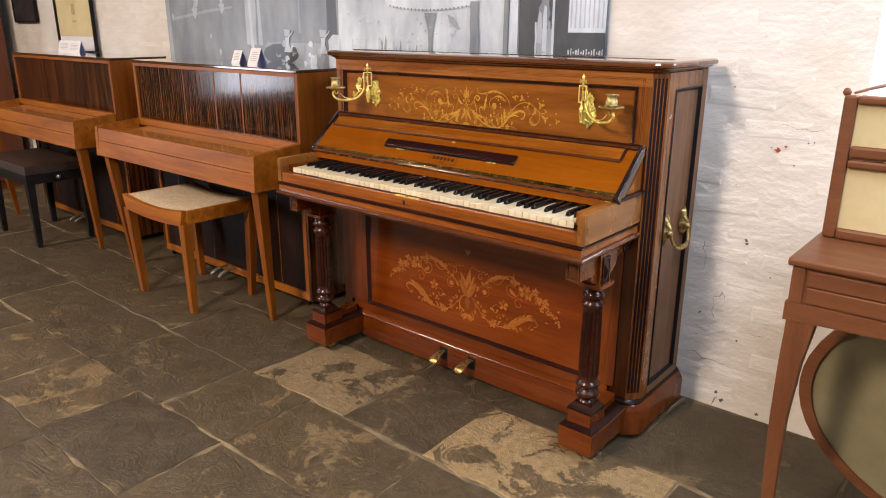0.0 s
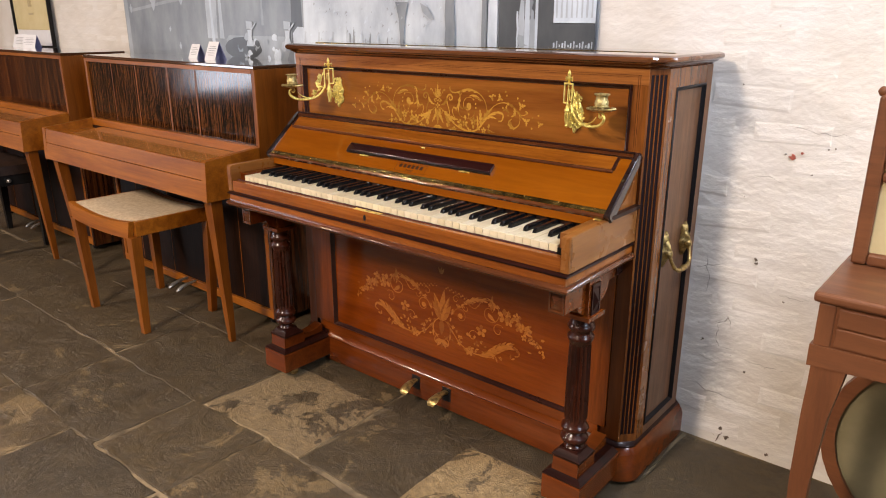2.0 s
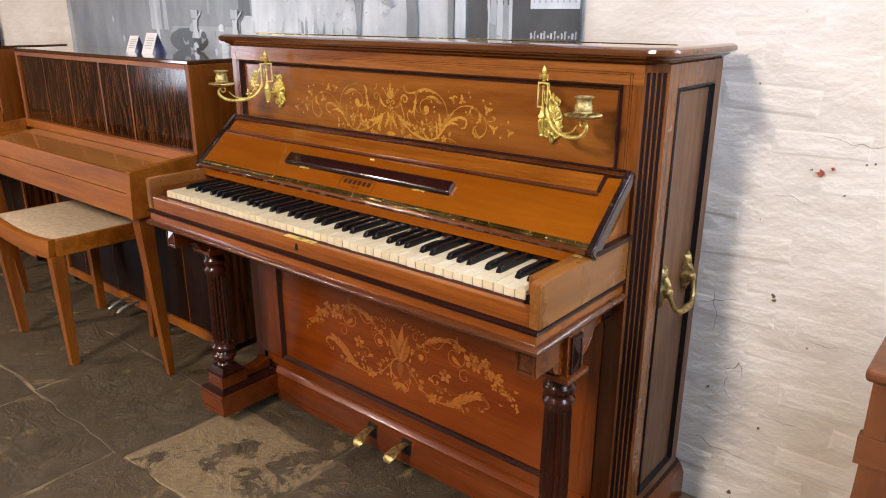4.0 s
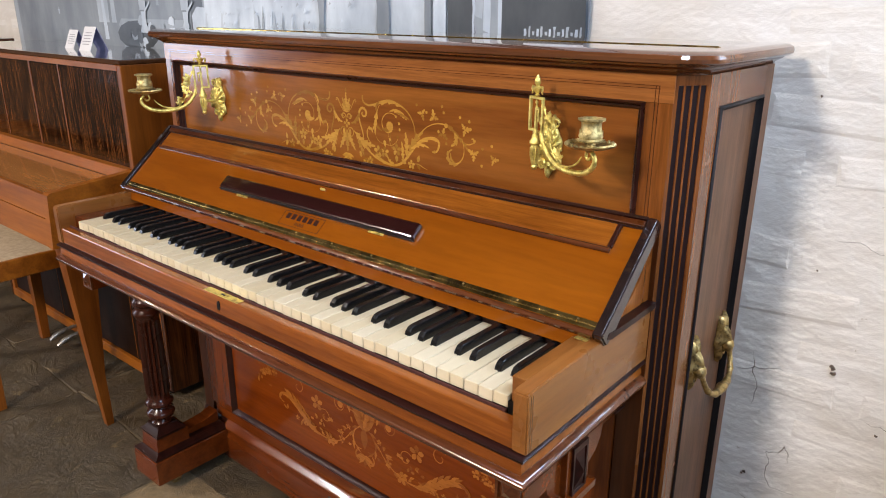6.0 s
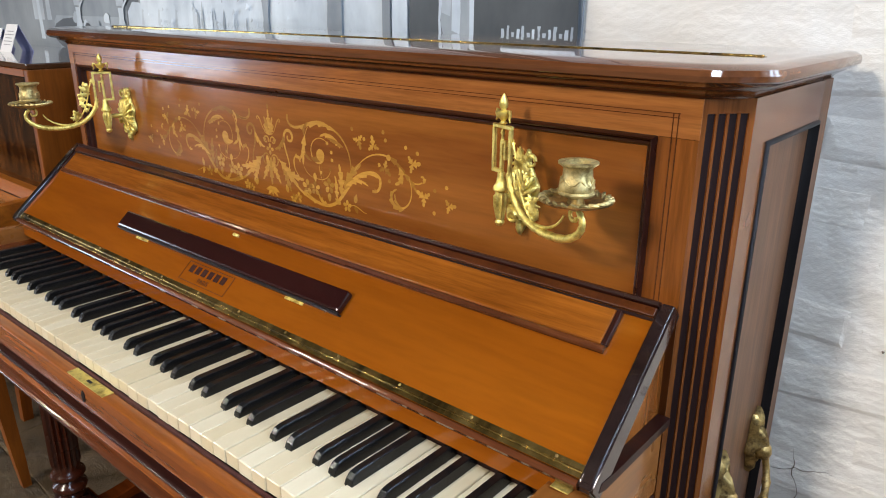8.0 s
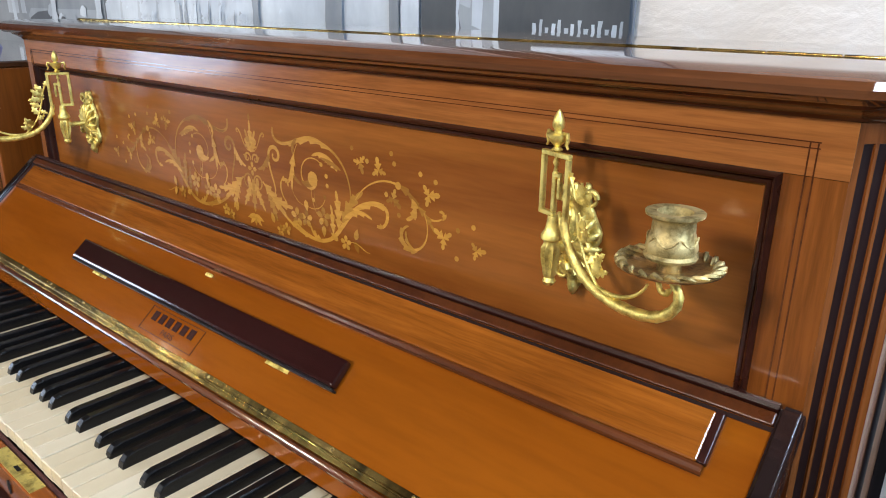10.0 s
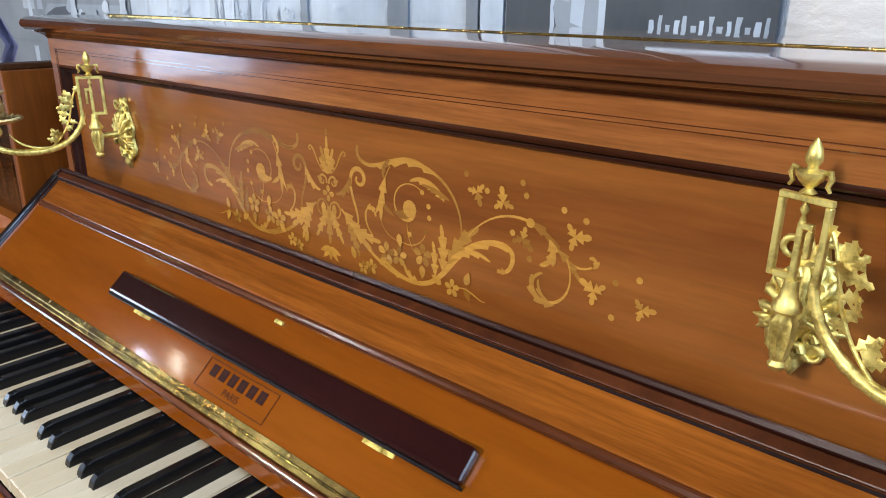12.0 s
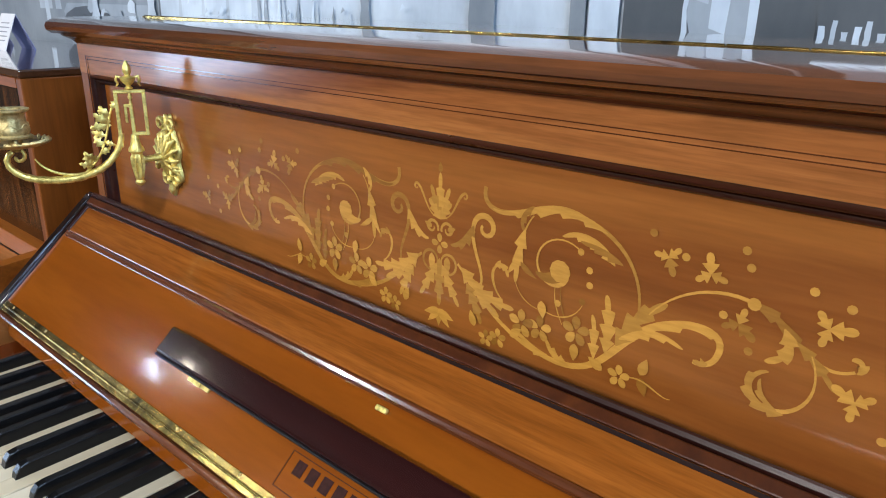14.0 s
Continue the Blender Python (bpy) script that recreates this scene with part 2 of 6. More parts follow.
hsum.inputs[1].default_value = 0.10
wire(WALLM, lump, hsum.inputs[2])
bumped(WALLM, hsum.outputs[0], 0.75, 0.022)


def flagstone(name, dark, mid, ochre, spread):
    """Riven stone: slate-brown ground, ochre worn patches, fine pits, split relief."""
    m = mat(name, mid, 0.5)
    info = m.node_tree.nodes.new("ShaderNodeObjectInfo")
    t = m.node_tree.nodes.new("ShaderNodeTexCoord")
    off = node(m, "ShaderNodeVectorMath")
    off.operation = "MULTIPLY_ADD"
    comb = node(m, "ShaderNodeCombineXYZ", X=7.0, Y=13.0, Z=5.0)
    wire(m, info.outputs["Random"], off.inputs[0])
    wire(m, comb.outputs[0], off.inputs[1])
    wire(m, t.outputs["Object"], off.inputs[2])
    v = off.outputs[0]
    big, fine, split = noise_of(m, v, 5.5, 9, 0.72, 0.6), noise_of(m, v, 42, 7, 0.8), noise_of(m, v, 8, 9, 0.78, 1.2)
    veins = noise_of(m, v, 3.0, 9, 0.75, 2.5)
    ground = ramp(m, split, [(0.34, dark), (0.5, tuple((a + b) / 2 for a, b in zip(dark, mid))), (0.66, mid)])
    patch = ramp(m, big, [(spread, (0, 0, 0)), (spread + 0.014, (1, 1, 1))])
    c = mixed(m, patch, ground, mixed(m, fine, tuple(x * 0.45 for x in ochre), ochre))
    vein = ramp(m, veins, [(0.488, (0, 0, 0)), (0.5, (0.28, 0.28, 0.28)), (0.512, (0, 0, 0))])
    c = mixed(m, vein, c, ochre)
    c = mixed(m, 0.55, c, ramp(m, fine, [(0.36, (0.55, 0.55, 0.55)), (0.5, (0.9, 0.9, 0.9)), (0.64, (1.2, 1.17, 1.1))]), "MULTIPLY")
    tone = ramp(m, info.outputs["Random"], [(0.0, (0.72, 0.72, 0.74)), (1.0, (1.12, 1.08, 1.0))])
    c = mixed(m, 1.0, c, tone, "MULTIPLY")
    wire(m, c, bsdf(m).inputs["Base Color"])
    r = node(m, "ShaderNodeMapRange", **{"To Min": 0.32, "To Max": 0.66})
    wire(m, split, r.inputs["Value"])
    wire(m, r.outputs["Result"], bsdf(m).inputs["Roughness"])
    h = node(m, "ShaderNodeMath")
    h.operation = "MULTIPLY_ADD"
    wire(m, fine, h.inputs[0])
    h.inputs[1].default_value = 0.25
    wire(m, split, h.inputs[2])
    bumped(m, h.outputs[0], 1.0, 0.016)
    return m


STONE = flagstone("dark_flagstone", (0.050, 0.036, 0.018), (0.105, 0.076, 0.040), (0.25, 0.18, 0.092), 0.60)
STONE_PART = flagstone("part_worn_flagstone", (0.048, 0.034, 0.017), (0.11, 0.078, 0.040), (0.25, 0.18, 0.092), 0.53)
STONE_WORN = flagstone("worn_flagstone", (0.055, 0.039, 0.020), (0.16, 0.113, 0.058), (0.44, 0.315, 0.16), 0.46)


PALE_BRASS = metal("pale_brass", (0.66, 0.54, 0.25), (0.26, 0.20, 0.075), 0.48)
STEEL = metal("dull_steel", (0.50, 0.48, 0.44), (0.25, 0.24, 0.22), 0.3)
LIDTEAK = wood("polished_teak_top", (0.050, 0.020, 0.009), (0.100, 0.040, 0.016), "x", 1.3, 0.06, 0.9, 14, 0.3)
TEAKGLOSS = wood("polished_teak_flap", (0.30, 0.110, 0.026), (0.46, 0.190, 0.050), "x", 1.3, 0.12, 0.6, 14, 0.3)
REDWOOD = wood("reddish_brown_wood", (0.085, 0.024, 0.010), (0.14, 0.042, 0.016), "z", 1.0, 0.35, 0.2, 8, 0.2)
YELLOWED = plain("yellowed_paper", (0.70, 0.58, 0.30), (0.82, 0.72, 0.44), 4, 0.2, 0.02)
YELLOWPRINT = plain("yellow_brown_print", (0.40, 0.31, 0.15), (0.50, 0.40, 0.20), 60, 0.4)
DARKPRINT = plain("dark_print", (0.010, 0.010, 0.012), (0.06, 0.06, 0.065), 12, 0.3)
REDCHIP = plain("bare_red_brick", (0.32, 0.07, 0.045), (0.45, 0.12, 0.08), 80, 0.9, 0.6, 0.003)
GREYCHIP = plain("dark_pit", (0.06, 0.045, 0.035), (0.22, 0.17, 0.13), 120, 0.9, 0.6, 0.003)
# print greys, raised and blued to hold the daylight sheen on the mural
GREYS = [plain("hazed_photo_grey_%d" % k, (a * 0.47, a * 0.55, a * 0.65), (a * 0.87, a * 0.97, a * 1.07), 7, 0.35, 0.02, 0.0005, (1, 1, 0.45)) for k, a in enumerate((0.12, 0.36, 0.50, 0.66, 0.82, 0.92))]


# ---- mesh helpers ----
def part(name, bm, material, parent=None, label=""):
    me = bpy.data.meshes.new(name)
    bmesh.ops.recalc_face_normals(bm, faces=bm.faces)
    bm.to_mesh(me)
    bm.free()
    me.materials.append(material)
    ob = new(name, me)
    if parent:
        ob.parent = parent
    if label:
        ob["label"] = label
    return ob


def smooth(ob, angle=40):
    ob.data.shade_smooth()
    ob.data.set_sharp_from_angle(angle=radians(angle))
    return ob


def thing(name, x, y, z, label, category, group="", kind=""):
    ob = new(name)
    ob.location = (x, y, z)
    return tagged(ob, label, category, group, kind)


def box(bm, x0, x1, y0, y1, z0, z1, bevel=0.0, segments=2):
    r = bmesh.ops.create_cube(bm, size=1.0)
    vs = r["verts"]
    for v in vs:
        v.co = Vector((x0 + (v.co.x + 0.5) * (x1 - x0), y0 + (v.co.y + 0.5) * (y1 - y0), z0 + (v.co.z + 0.5) * (z1 - z0)))
    if bevel > 0:
        es = list({e for v in vs for e in v.link_edges})
        bmesh.ops.bevel(bm, geom=es, offset=bevel, segments=segments, profile=0.5, affect="EDGES")
    return bm


def boxed(*a, **k):
    return box(bmesh.new(), *a, **k)


def prism(bm, outline, axis, a, b):
    """Extrude a closed 2D outline along an axis: x takes (y, z), y takes (x, z), z takes (x, y)."""
    def at(p, k):
        return {"x": (k, p[0], p[1]), "y": (p[0], k, p[1]), "z": (p[0], p[1], k)}[axis]
    lo = [bm.verts.new(at(p, a)) for p in outline]
    hi = [bm.verts.new(at(p, b)) for p in outline]
    n = len(outline)
    bm.faces.new(lo)
    bm.faces.new(hi)
    for i in range(n):
        bm.faces.new((lo[i], lo[(i + 1) % n], hi[(i + 1) % n], hi[i]))
    return bm


def lathe(bm, profile, centre=(0, 0, 0), n=24, flutes=0, depth=0.0, zone=(0, 0)):
    """Turn (radius, height) pairs round a vertical axis; between the heights of zone the surface is fluted."""
    rings = []
    for r, z in profile:
        ring = []
        for i in range(n):
            a = 2 * math.pi * i / n
            q = r
            if flutes and zone[0] <= z <= zone[1]:
                q = r - depth * (0.5 - 0.5 * math.cos(flutes * a)) ** 0.6
            ring.append(bm.verts.new((centre[0] + q * math.cos(a), centre[1] + q * math.sin(a), centre[2] + z)))
        rings.append(ring)
    for lo, hi in zip(rings, rings[1:]):
        for i in range(n):
            bm.faces.new((lo[i], lo[(i + 1) % n], hi[(i + 1) % n], hi[i]))
    bm.faces.new(rings[0])
    bm.faces.new(rings[-1])
    return bm


def tube(bm, points, radii, n=10):
    """A round bar along points, with a radius at each."""
    pts = [Vector(p) for p in points]
    rings = []
    side = None
    for i, p in enumerate(pts):
        d = (pts[min(i + 1, len(pts) - 1)] - pts[max(i - 1, 0)]).normalized()
        if side is None:
            side = d.cross(Vector((0.31, 0.2, 0.93))).normalized()
        side = (side - d * side.dot(d)).normalized()
        up = d.cross(side)
        r = radii[i] if hasattr(radii, "__len__") else radii
        rings.append([bm.verts.new(p + r * (math.cos(2 * math.pi * k / n) * side + math.sin(2 * math.pi * k / n) * up)) for k in range(n)])
    for lo, hi in zip(rings, rings[1:]):
        for i in range(n):
            bm.faces.new((lo[i], lo[(i + 1) % n], hi[(i + 1) % n], hi[i]))
    bm.faces.new(rings[0])
    bm.faces.new(rings[-1])
    return bm


def bezier(p0, p1, p2, p3, n=16):
    p0, p1, p2, p3 = map(Vector, (p0, p1, p2, p3))
    return [p0 * (1 - t) ** 3 + p1 * 3 * t * (1 - t) ** 2 + p2 * 3 * t * t * (1 - t) + p3 * t ** 3 for t in (i / n for i in range(n + 1))]


def loft(bm, outlines):
    """Join closed outlines of equal length, given as lists of points, into one closed skin."""
    rings = [[bm.verts.new(p) for p in o] for o in outlines]
    n = len(rings[0])
    for lo, hi in zip(rings, rings[1:]):
        for i in range(n):
            bm.faces.new((lo[i], lo[(i + 1) % n], hi[(i + 1) % n], hi[i]))
    bm.faces.new(rings[0])
    bm.faces.new(rings[-1])
    return bm


def frame_bars(bm, u0, u1, z0, z1, w, profile):
    """A mitred rectangular moulding in the x-z plane; profile: (fraction across, y) from the outer edge to the inner."""
    rings = []
    for f, y in profile:
        g = w * f
        rings.append([bm.verts.new(p) for p in ((u0 + g, y, z0 + g), (u1 - g, y, z0 + g), (u1 - g, y, z1 - g), (u0 + g, y, z1 - g))])
    for a, b in zip(rings, rings[1:]):
        for i in range(4):
            bm.faces.new((a[i], a[(i + 1) % 4], b[(i + 1) % 4], b[i]))
    return bm


# ---- the room ----
WALL_Y = 2.29


def structure(name, bm, material, label, category):
    return tagged(part(name, bm, material), label, category, kind="structure")


floor = structure("floor", boxed(-7.6, 3.2, -4.2, 2.6, -0.14, -0.0035), MORTAR, "dark worn stone flag floor with pale joints", "floor")
OPEN_L, OPEN_R, SILL, HEAD = -0.40, 0.95, 1.02, 2.25
wall_bm = bmesh.new()
for x0, x1, z0, z1 in ((-7.6, OPEN_L, 0, 2.9), (OPEN_L, OPEN_R, 0, SILL), (OPEN_L, OPEN_R, HEAD, 2.9), (OPEN_R, 3.2, 0, 2.9)):
    box(wall_bm, x0, x1, WALL_Y, WALL_Y + 0.34, z0 - 0.02, z1)
wall_north = structure("wall_north", wall_bm, WALLM, "white painted uneven brick wall with chipped paint", "wall")
# unseen walls and ceiling that close the room and hold down bounced light
east = bmesh.new()
for y0, y1, z0, z1 in ((-4.2, -0.45, 0, 2.9), (-0.45, 1.65, 0, 1.75), (-0.45, 1.65, 2.75, 2.9), (1.65, 2.62, 0, 2.9)):
    box(east, 3.2, 3.4, y0, y1, z0, z1)
structure("wall_east", east, PLASTER, "unseen wall with a wide window opening, dark to limit bounce", "wall")
west = bmesh.new()
for y0, y1, z0, z1 in ((-4.2, -2.28, 0, 2.9), (-2.28, -1.02, 0, 0.42), (-2.28, -1.02, 2.04, 2.9), (-1.02, 2.62, 0, 2.9)):
    box(west, -7.8, -7.6, y0, y1, z0, z1)
structure("wall_west", west, PLASTER, "unseen wall with a bright opening, dark to limit bounce", "wall")
structure("wall_south", boxed(-7.8, 3.4, -4.4, -4.2, 0, 2.9), PLASTER, "unseen wall, dark to limit bounce", "wall")
structure("ceiling", boxed(-7.8, 3.4, -4.4, 2.62, 2.9, 3.05), CEIL, "unseen ceiling, dark to limit bounce", "ceiling")

win = tagged(new("window_1"), "white framed window in a deep brick opening", "window", kind="structure")
fb = bmesh.new()
for x0, x1, z0, z1 in ((OPEN_L, OPEN_L + 0.05, SILL, HEAD), (OPEN_R - 0.05, OPEN_R, SILL, HEAD), (OPEN_L + 0.05, OPEN_R - 0.05, SILL, SILL + 0.05),
                       (OPEN_L + 0.05, OPEN_R - 0.05, HEAD - 0.05, HEAD), (0.255, 0.295, SILL + 0.05, HEAD - 0.05)):
    box(fb, x0, x1, WALL_Y + 0.30, WALL_Y + 0.35, z0, z1, 0.004, 1)
part("window_frame", fb, WHITEPAINT, win)
for x0, x1 in ((OPEN_L + 0.05, 0.255), (0.295, OPEN_R - 0.05)):
    pane = part("pane", boxed(x0, x1, WALL_Y + 0.322, WALL_Y + 0.328, SILL + 0.05, HEAD - 0.05), GLASS, win)
    pane.visible_shadow = False


def ceiling_light(x, y, ll, half=0.06):
    t = thing("ceiling_light", x, y, 2.9, "white ceiling strip light, out of view and assumed", "ceiling light", "strip lights")
    part("housing", boxed(-half, half, -ll / 2 - 0.04, ll / 2 + 0.04, -0.06, 0.0, 0.01), WHITEPAINT, t)
    return t


# housings for every strip, the added fill lamps included
for lx, ly, ll, power, wide, tint in LAMPS:
    ceiling_light(lx, ly, ll, wide / 2 + 0.02)

# ---- the inlaid piano: x from its middle, y back from its front face ----
CX = -1.505
piano = thing("upright_piano", CX, 1.905, 0, "polished mahogany upright piano with floral inlay and open keyboard", "piano")


def corner_outline(h, y0, y1, c, z, round_n=4):
    """A plan outline with the two front corners cut and softened."""
    pts = []
    for i in range(round_n + 1):
        a = math.pi / 2 * i / round_n
        w = 0.55
        px, py = c * (1 - math.sin(a)), c * (1 - math.cos(a))
        lx, ly = c * (1 - i / round_n), c * (i / round_n)
        pts.append((w * lx + (1 - w) * px, w * ly + (1 - w) * py))
    left = [(-h + p[0], y0 + p[1]) for p in pts]
    right = [(h - p[0], y0 + p[1]) for p in reversed(pts)]
    return [(x, y, z) for x, y in [(-h, y1)] + list(reversed(left)) + list(reversed(right)) + [(h, y1)]]


def plan_loft(h, y0, y1, c, levels):
    """Levels: (height, growth outwards)."""
    return loft(bmesh.new(), [corner_outline(h + g, y0 - g, y1, c + g * 0.4, z) for z, g in levels])


BACK = 0.318
case = bmesh.new()
prism(case, [(-0.655, 0.012), (0.655, 0.012), (0.672, 0.05), (0.672, BACK), (-0.672, BACK), (-0.672, 0.05)], "z", 0.02, 1.145)
part("case", case, CASEWOOD, piano)
smooth(part("plinth", plan_loft(0.684, -0.004, 0.345, 0.038, [(0.015, 0.014), (0.085, 0.014), (0.092, 0.010), (0.096, 0.010), (0.106, 0.003), (0.112, 0.0)]), BASE, piano), 35)
smooth(part("plinth_moulding", plan_loft(0.679, -0.001, 0.335, 0.036, [(0.112, 0.004), (0.117, 0.006), (0.122, 0.004), (0.128, -0.003)]), DARK, piano), 30)
smooth(part("cornice", plan_loft(0.676, 0.0, 0.320, 0.036, [(1.133, -0.002), (1.134, 0.003), (1.137, 0.005), (1.140, 0.010), (1.143, 0.016), (1.1455, 0.018)]), DARKRAIL, piano, "dark cove moulding"), 30)
lid = smooth(part("lid", plan_loft(0.672, 0.0, 0.322, 0.040, [(1.1455, 0.022), (1.147, 0.029), (1.151, 0.034), (1.156, 0.035), (1.161, 0.033), (1.1645, 0.027), (1.166, 0.018)]), LIDWOOD, piano, "glossy dark lid"), 30)
lid_hinge = part("lid_hinge", boxed(-0.655, 0.665, 0.098, 0.106, 1.1655, 1.1668), HINGE, lid, "long brass hinge")
for k in range(24):
    x = -0.655 + k * 0.0550
    smooth(part("knuckle", tube(bmesh.new(), [(x, 0.102, 1.1668), (x + 0.0535, 0.102, 1.1668)], 0.0014, 8), HINGE, lid_hinge), 50)

# upper front: rails and stiles round a recessed panel
PZ0, PZ1, PU = 0.90, 1.096, 0.608
part("top_rail", boxed(-0.648, 0.648, 0.0, 0.014, PZ1, 1.1335), RAIL, piano)
for s in (-1, 1):
    part("stile", boxed(min(s * PU, s * 0.6475), max(s * PU, s * 0.6475), 0.0005, 0.014, 0.925, PZ1 - 0.0005), STILE, piano)
    # same stile lower down, in darker wood to paint its shade
    part("lower_side_stile", boxed(min(s * PU, s * 0.6475), max(s * PU, s * 0.6475), 0.0005, 0.014, 0.13, 0.9248), CASEWOOD, piano)
    for u in (0.6215, 0.6265):
        part("stringing", boxed(s * u - 0.0005, s * u + 0.0005, -0.0004, 0.001, 0.70, 1.118), DARKRAIL, piano)
for z in (1.1185, 1.1145):
    part("stringing", boxed(-0.628, 0.628, -0.0004, 0.001, z - 0.0004, z + 0.0004), DARKRAIL, piano)
panel_up = part("upper_panel", boxed(-0.60, 0.60, 0.0065, 0.016, 0.89, 1.088), PANEL, piano)
moulded = [(0, 0.002), (0.06, -0.004), (0.2, -0.007), (0.34, -0.0055), (0.40, -0.001), (0.5, -0.002), (0.7, -0.0005), (0.85, 0.003), (1, 0.008)]
smooth(part("panel_moulding", frame_bars(bmesh.new(), -PU, PU, 0.88, PZ1, 0.0125, moulded), MOULD, piano, "dark moulding round the panel"), 50)

# corner pilasters with four flutes
for s in (-1, 1):
    a, b = Vector((0.6475, 0.001)), Vector((0.6810, 0.0405))
    along, inward = (b - a).normalized(), Vector((-(b - a).normalized().y, (b - a).normalized().x))
    if inward.x > 0:
        inward = -inward
    width = (b - a).length
    front = []
    for k in range(4):
        c = width * (0.185 + 0.21 * k)
        r = width * 0.082
        for j in range(7):
            ang = math.pi * j / 6
            front.append(a + along * (c - r * math.cos(ang)) + inward * (r * 1.1 * math.sin(ang)))
    outline = [a] + front + [b, b + inward * 0.02 + Vector((-0.004, 0)), a + inward * 0.02]
    outline = [(s * p.x, p.y) for p in outline]
    pil = smooth(part("pilaster", prism(bmesh.new(), outline, "z", 0.150, 1.120), PILASTER, piano), 50)
    block = [(s * p.x, p.y) for p in (a, b, b + inward * 0.02 + Vector((-0.004, 0)), a + inward * 0.02)]
    for z0, z1 in ((0.128, 0.150), (1.120, 1.1335)):
        part("pilaster_end", prism(bmesh.new(), block, "z", z0, z1), PILASTER, pil)
    # dark insets put the shade into the bottom of each flute
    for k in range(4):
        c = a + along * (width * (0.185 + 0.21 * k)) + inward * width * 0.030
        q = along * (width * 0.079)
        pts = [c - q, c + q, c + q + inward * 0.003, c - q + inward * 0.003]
        part("flute", prism(bmesh.new(), [(s * p.x, p.y) for p in pts], "z", 0.1505, 1.1195), RECESS_DARK, pil)

# side frames
for s in (-1, 1):
    for y0, y1, z0, z1 in ((0.0405, 0.085, 0.128, 1.1335), (0.280, BACK, 0.128, 1.1335), (0.085, 0.280, 0.128, 0.155), (0.085, 0.280, 1.088, 1.1335)):
        part("side_rail", boxed(min(s * 0.668, s * 0.6815), max(s * 0.668, s * 0.6815), y0, y1, z0, z1), PILASTER if y0 < 0.05 or z0 > 1.0 else SIDE, piano)
    part("side_panel", boxed(min(s * 0.670, s * 0.6745), max(s * 0.670, s * 0.6745), 0.09, 0.275, 0.160, 1.083), SIDE, piano)
    mb = frame_bars(bmesh.new(), 0.085, 0.280, 0.155, 1.088, 0.011, [(0, 0.0815), (0.1, 0.084), (0.4, 0.085), (0.6, 0.080), (1, 0.0745)])
    for v in mb.verts:
        v.co = Vector((s * (0.6 + v.co.y), v.co.x, v.co.z))
    smooth(part("side_moulding", mb, BLACKWOOD, piano), 50)

# lower front
LU = 0.505
part("lower_rail", boxed(-0.585, 0.585, -0.004, 0.012, 0.128, 0.160), BASE, piano)
part("base_board", boxed(-0.64, 0.64, -0.016, 0.012, 0.018, 0.106), BASE, piano)
bead = bmesh.new()
prism(bead, [(-0.004, 0.1065), (-0.019, 0.1065), (-0.0215, 0.1105), (-0.019, 0.115), (-0.012, 0.119), (-0.008, 0.126), (-0.004, 0.1275)], "x", -0.534, 0.534)
smooth(part("base_bead", bead, BASE, piano), 50)
for s in (-1, 1):
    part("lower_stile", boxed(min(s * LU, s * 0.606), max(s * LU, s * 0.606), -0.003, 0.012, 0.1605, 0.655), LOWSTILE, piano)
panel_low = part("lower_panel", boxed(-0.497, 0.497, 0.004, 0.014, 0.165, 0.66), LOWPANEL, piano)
smooth(part("lower_moulding", frame_bars(bmesh.new(), -LU, LU, 0.1605, 0.67, 0.0125, [(0, -0.003), (0.08, -0.008), (0.3, -0.0095), (0.5, -0.006), (0.7, -0.004), (1, 0.005)]), MOULD, piano), 50)

# pedals
for u, turn in ((-0.086, 4), (0.048, -4)):
    slot = part("pedal_slot", boxed(u - 0.018, u + 0.018, -0.0185, -0.012, 0.045, 0.093), BLACK, piano)
    pb = bmesh.new()
    rings = []
    for i in range(9):
        t = i / 8
        y = 0.0 - 0.092 * t
        z = 0.072 + 0.012 * math.sin(t * 2.6) - 0.018 * t * t
        w = 0.010 + 0.011 * max(0, t - 0.3) / 0.7 if t < 0.9 else 0.014
        x = u + 0.10 * math.sin(radians(turn)) * t
        rings.append([(x - w, y, z + 0.002), (x - w * 0.6, y, z + 0.006), (x + w * 0.6, y, z + 0.006), (x + w, y, z + 0.002), (x + w * 0.7, y, z - 0.005), (x - w * 0.7, y, z - 0.005)])
    smooth(part("pedal", loft(pb, rings), AGED_BRASS, piano, "worn brass pedal"), 60)

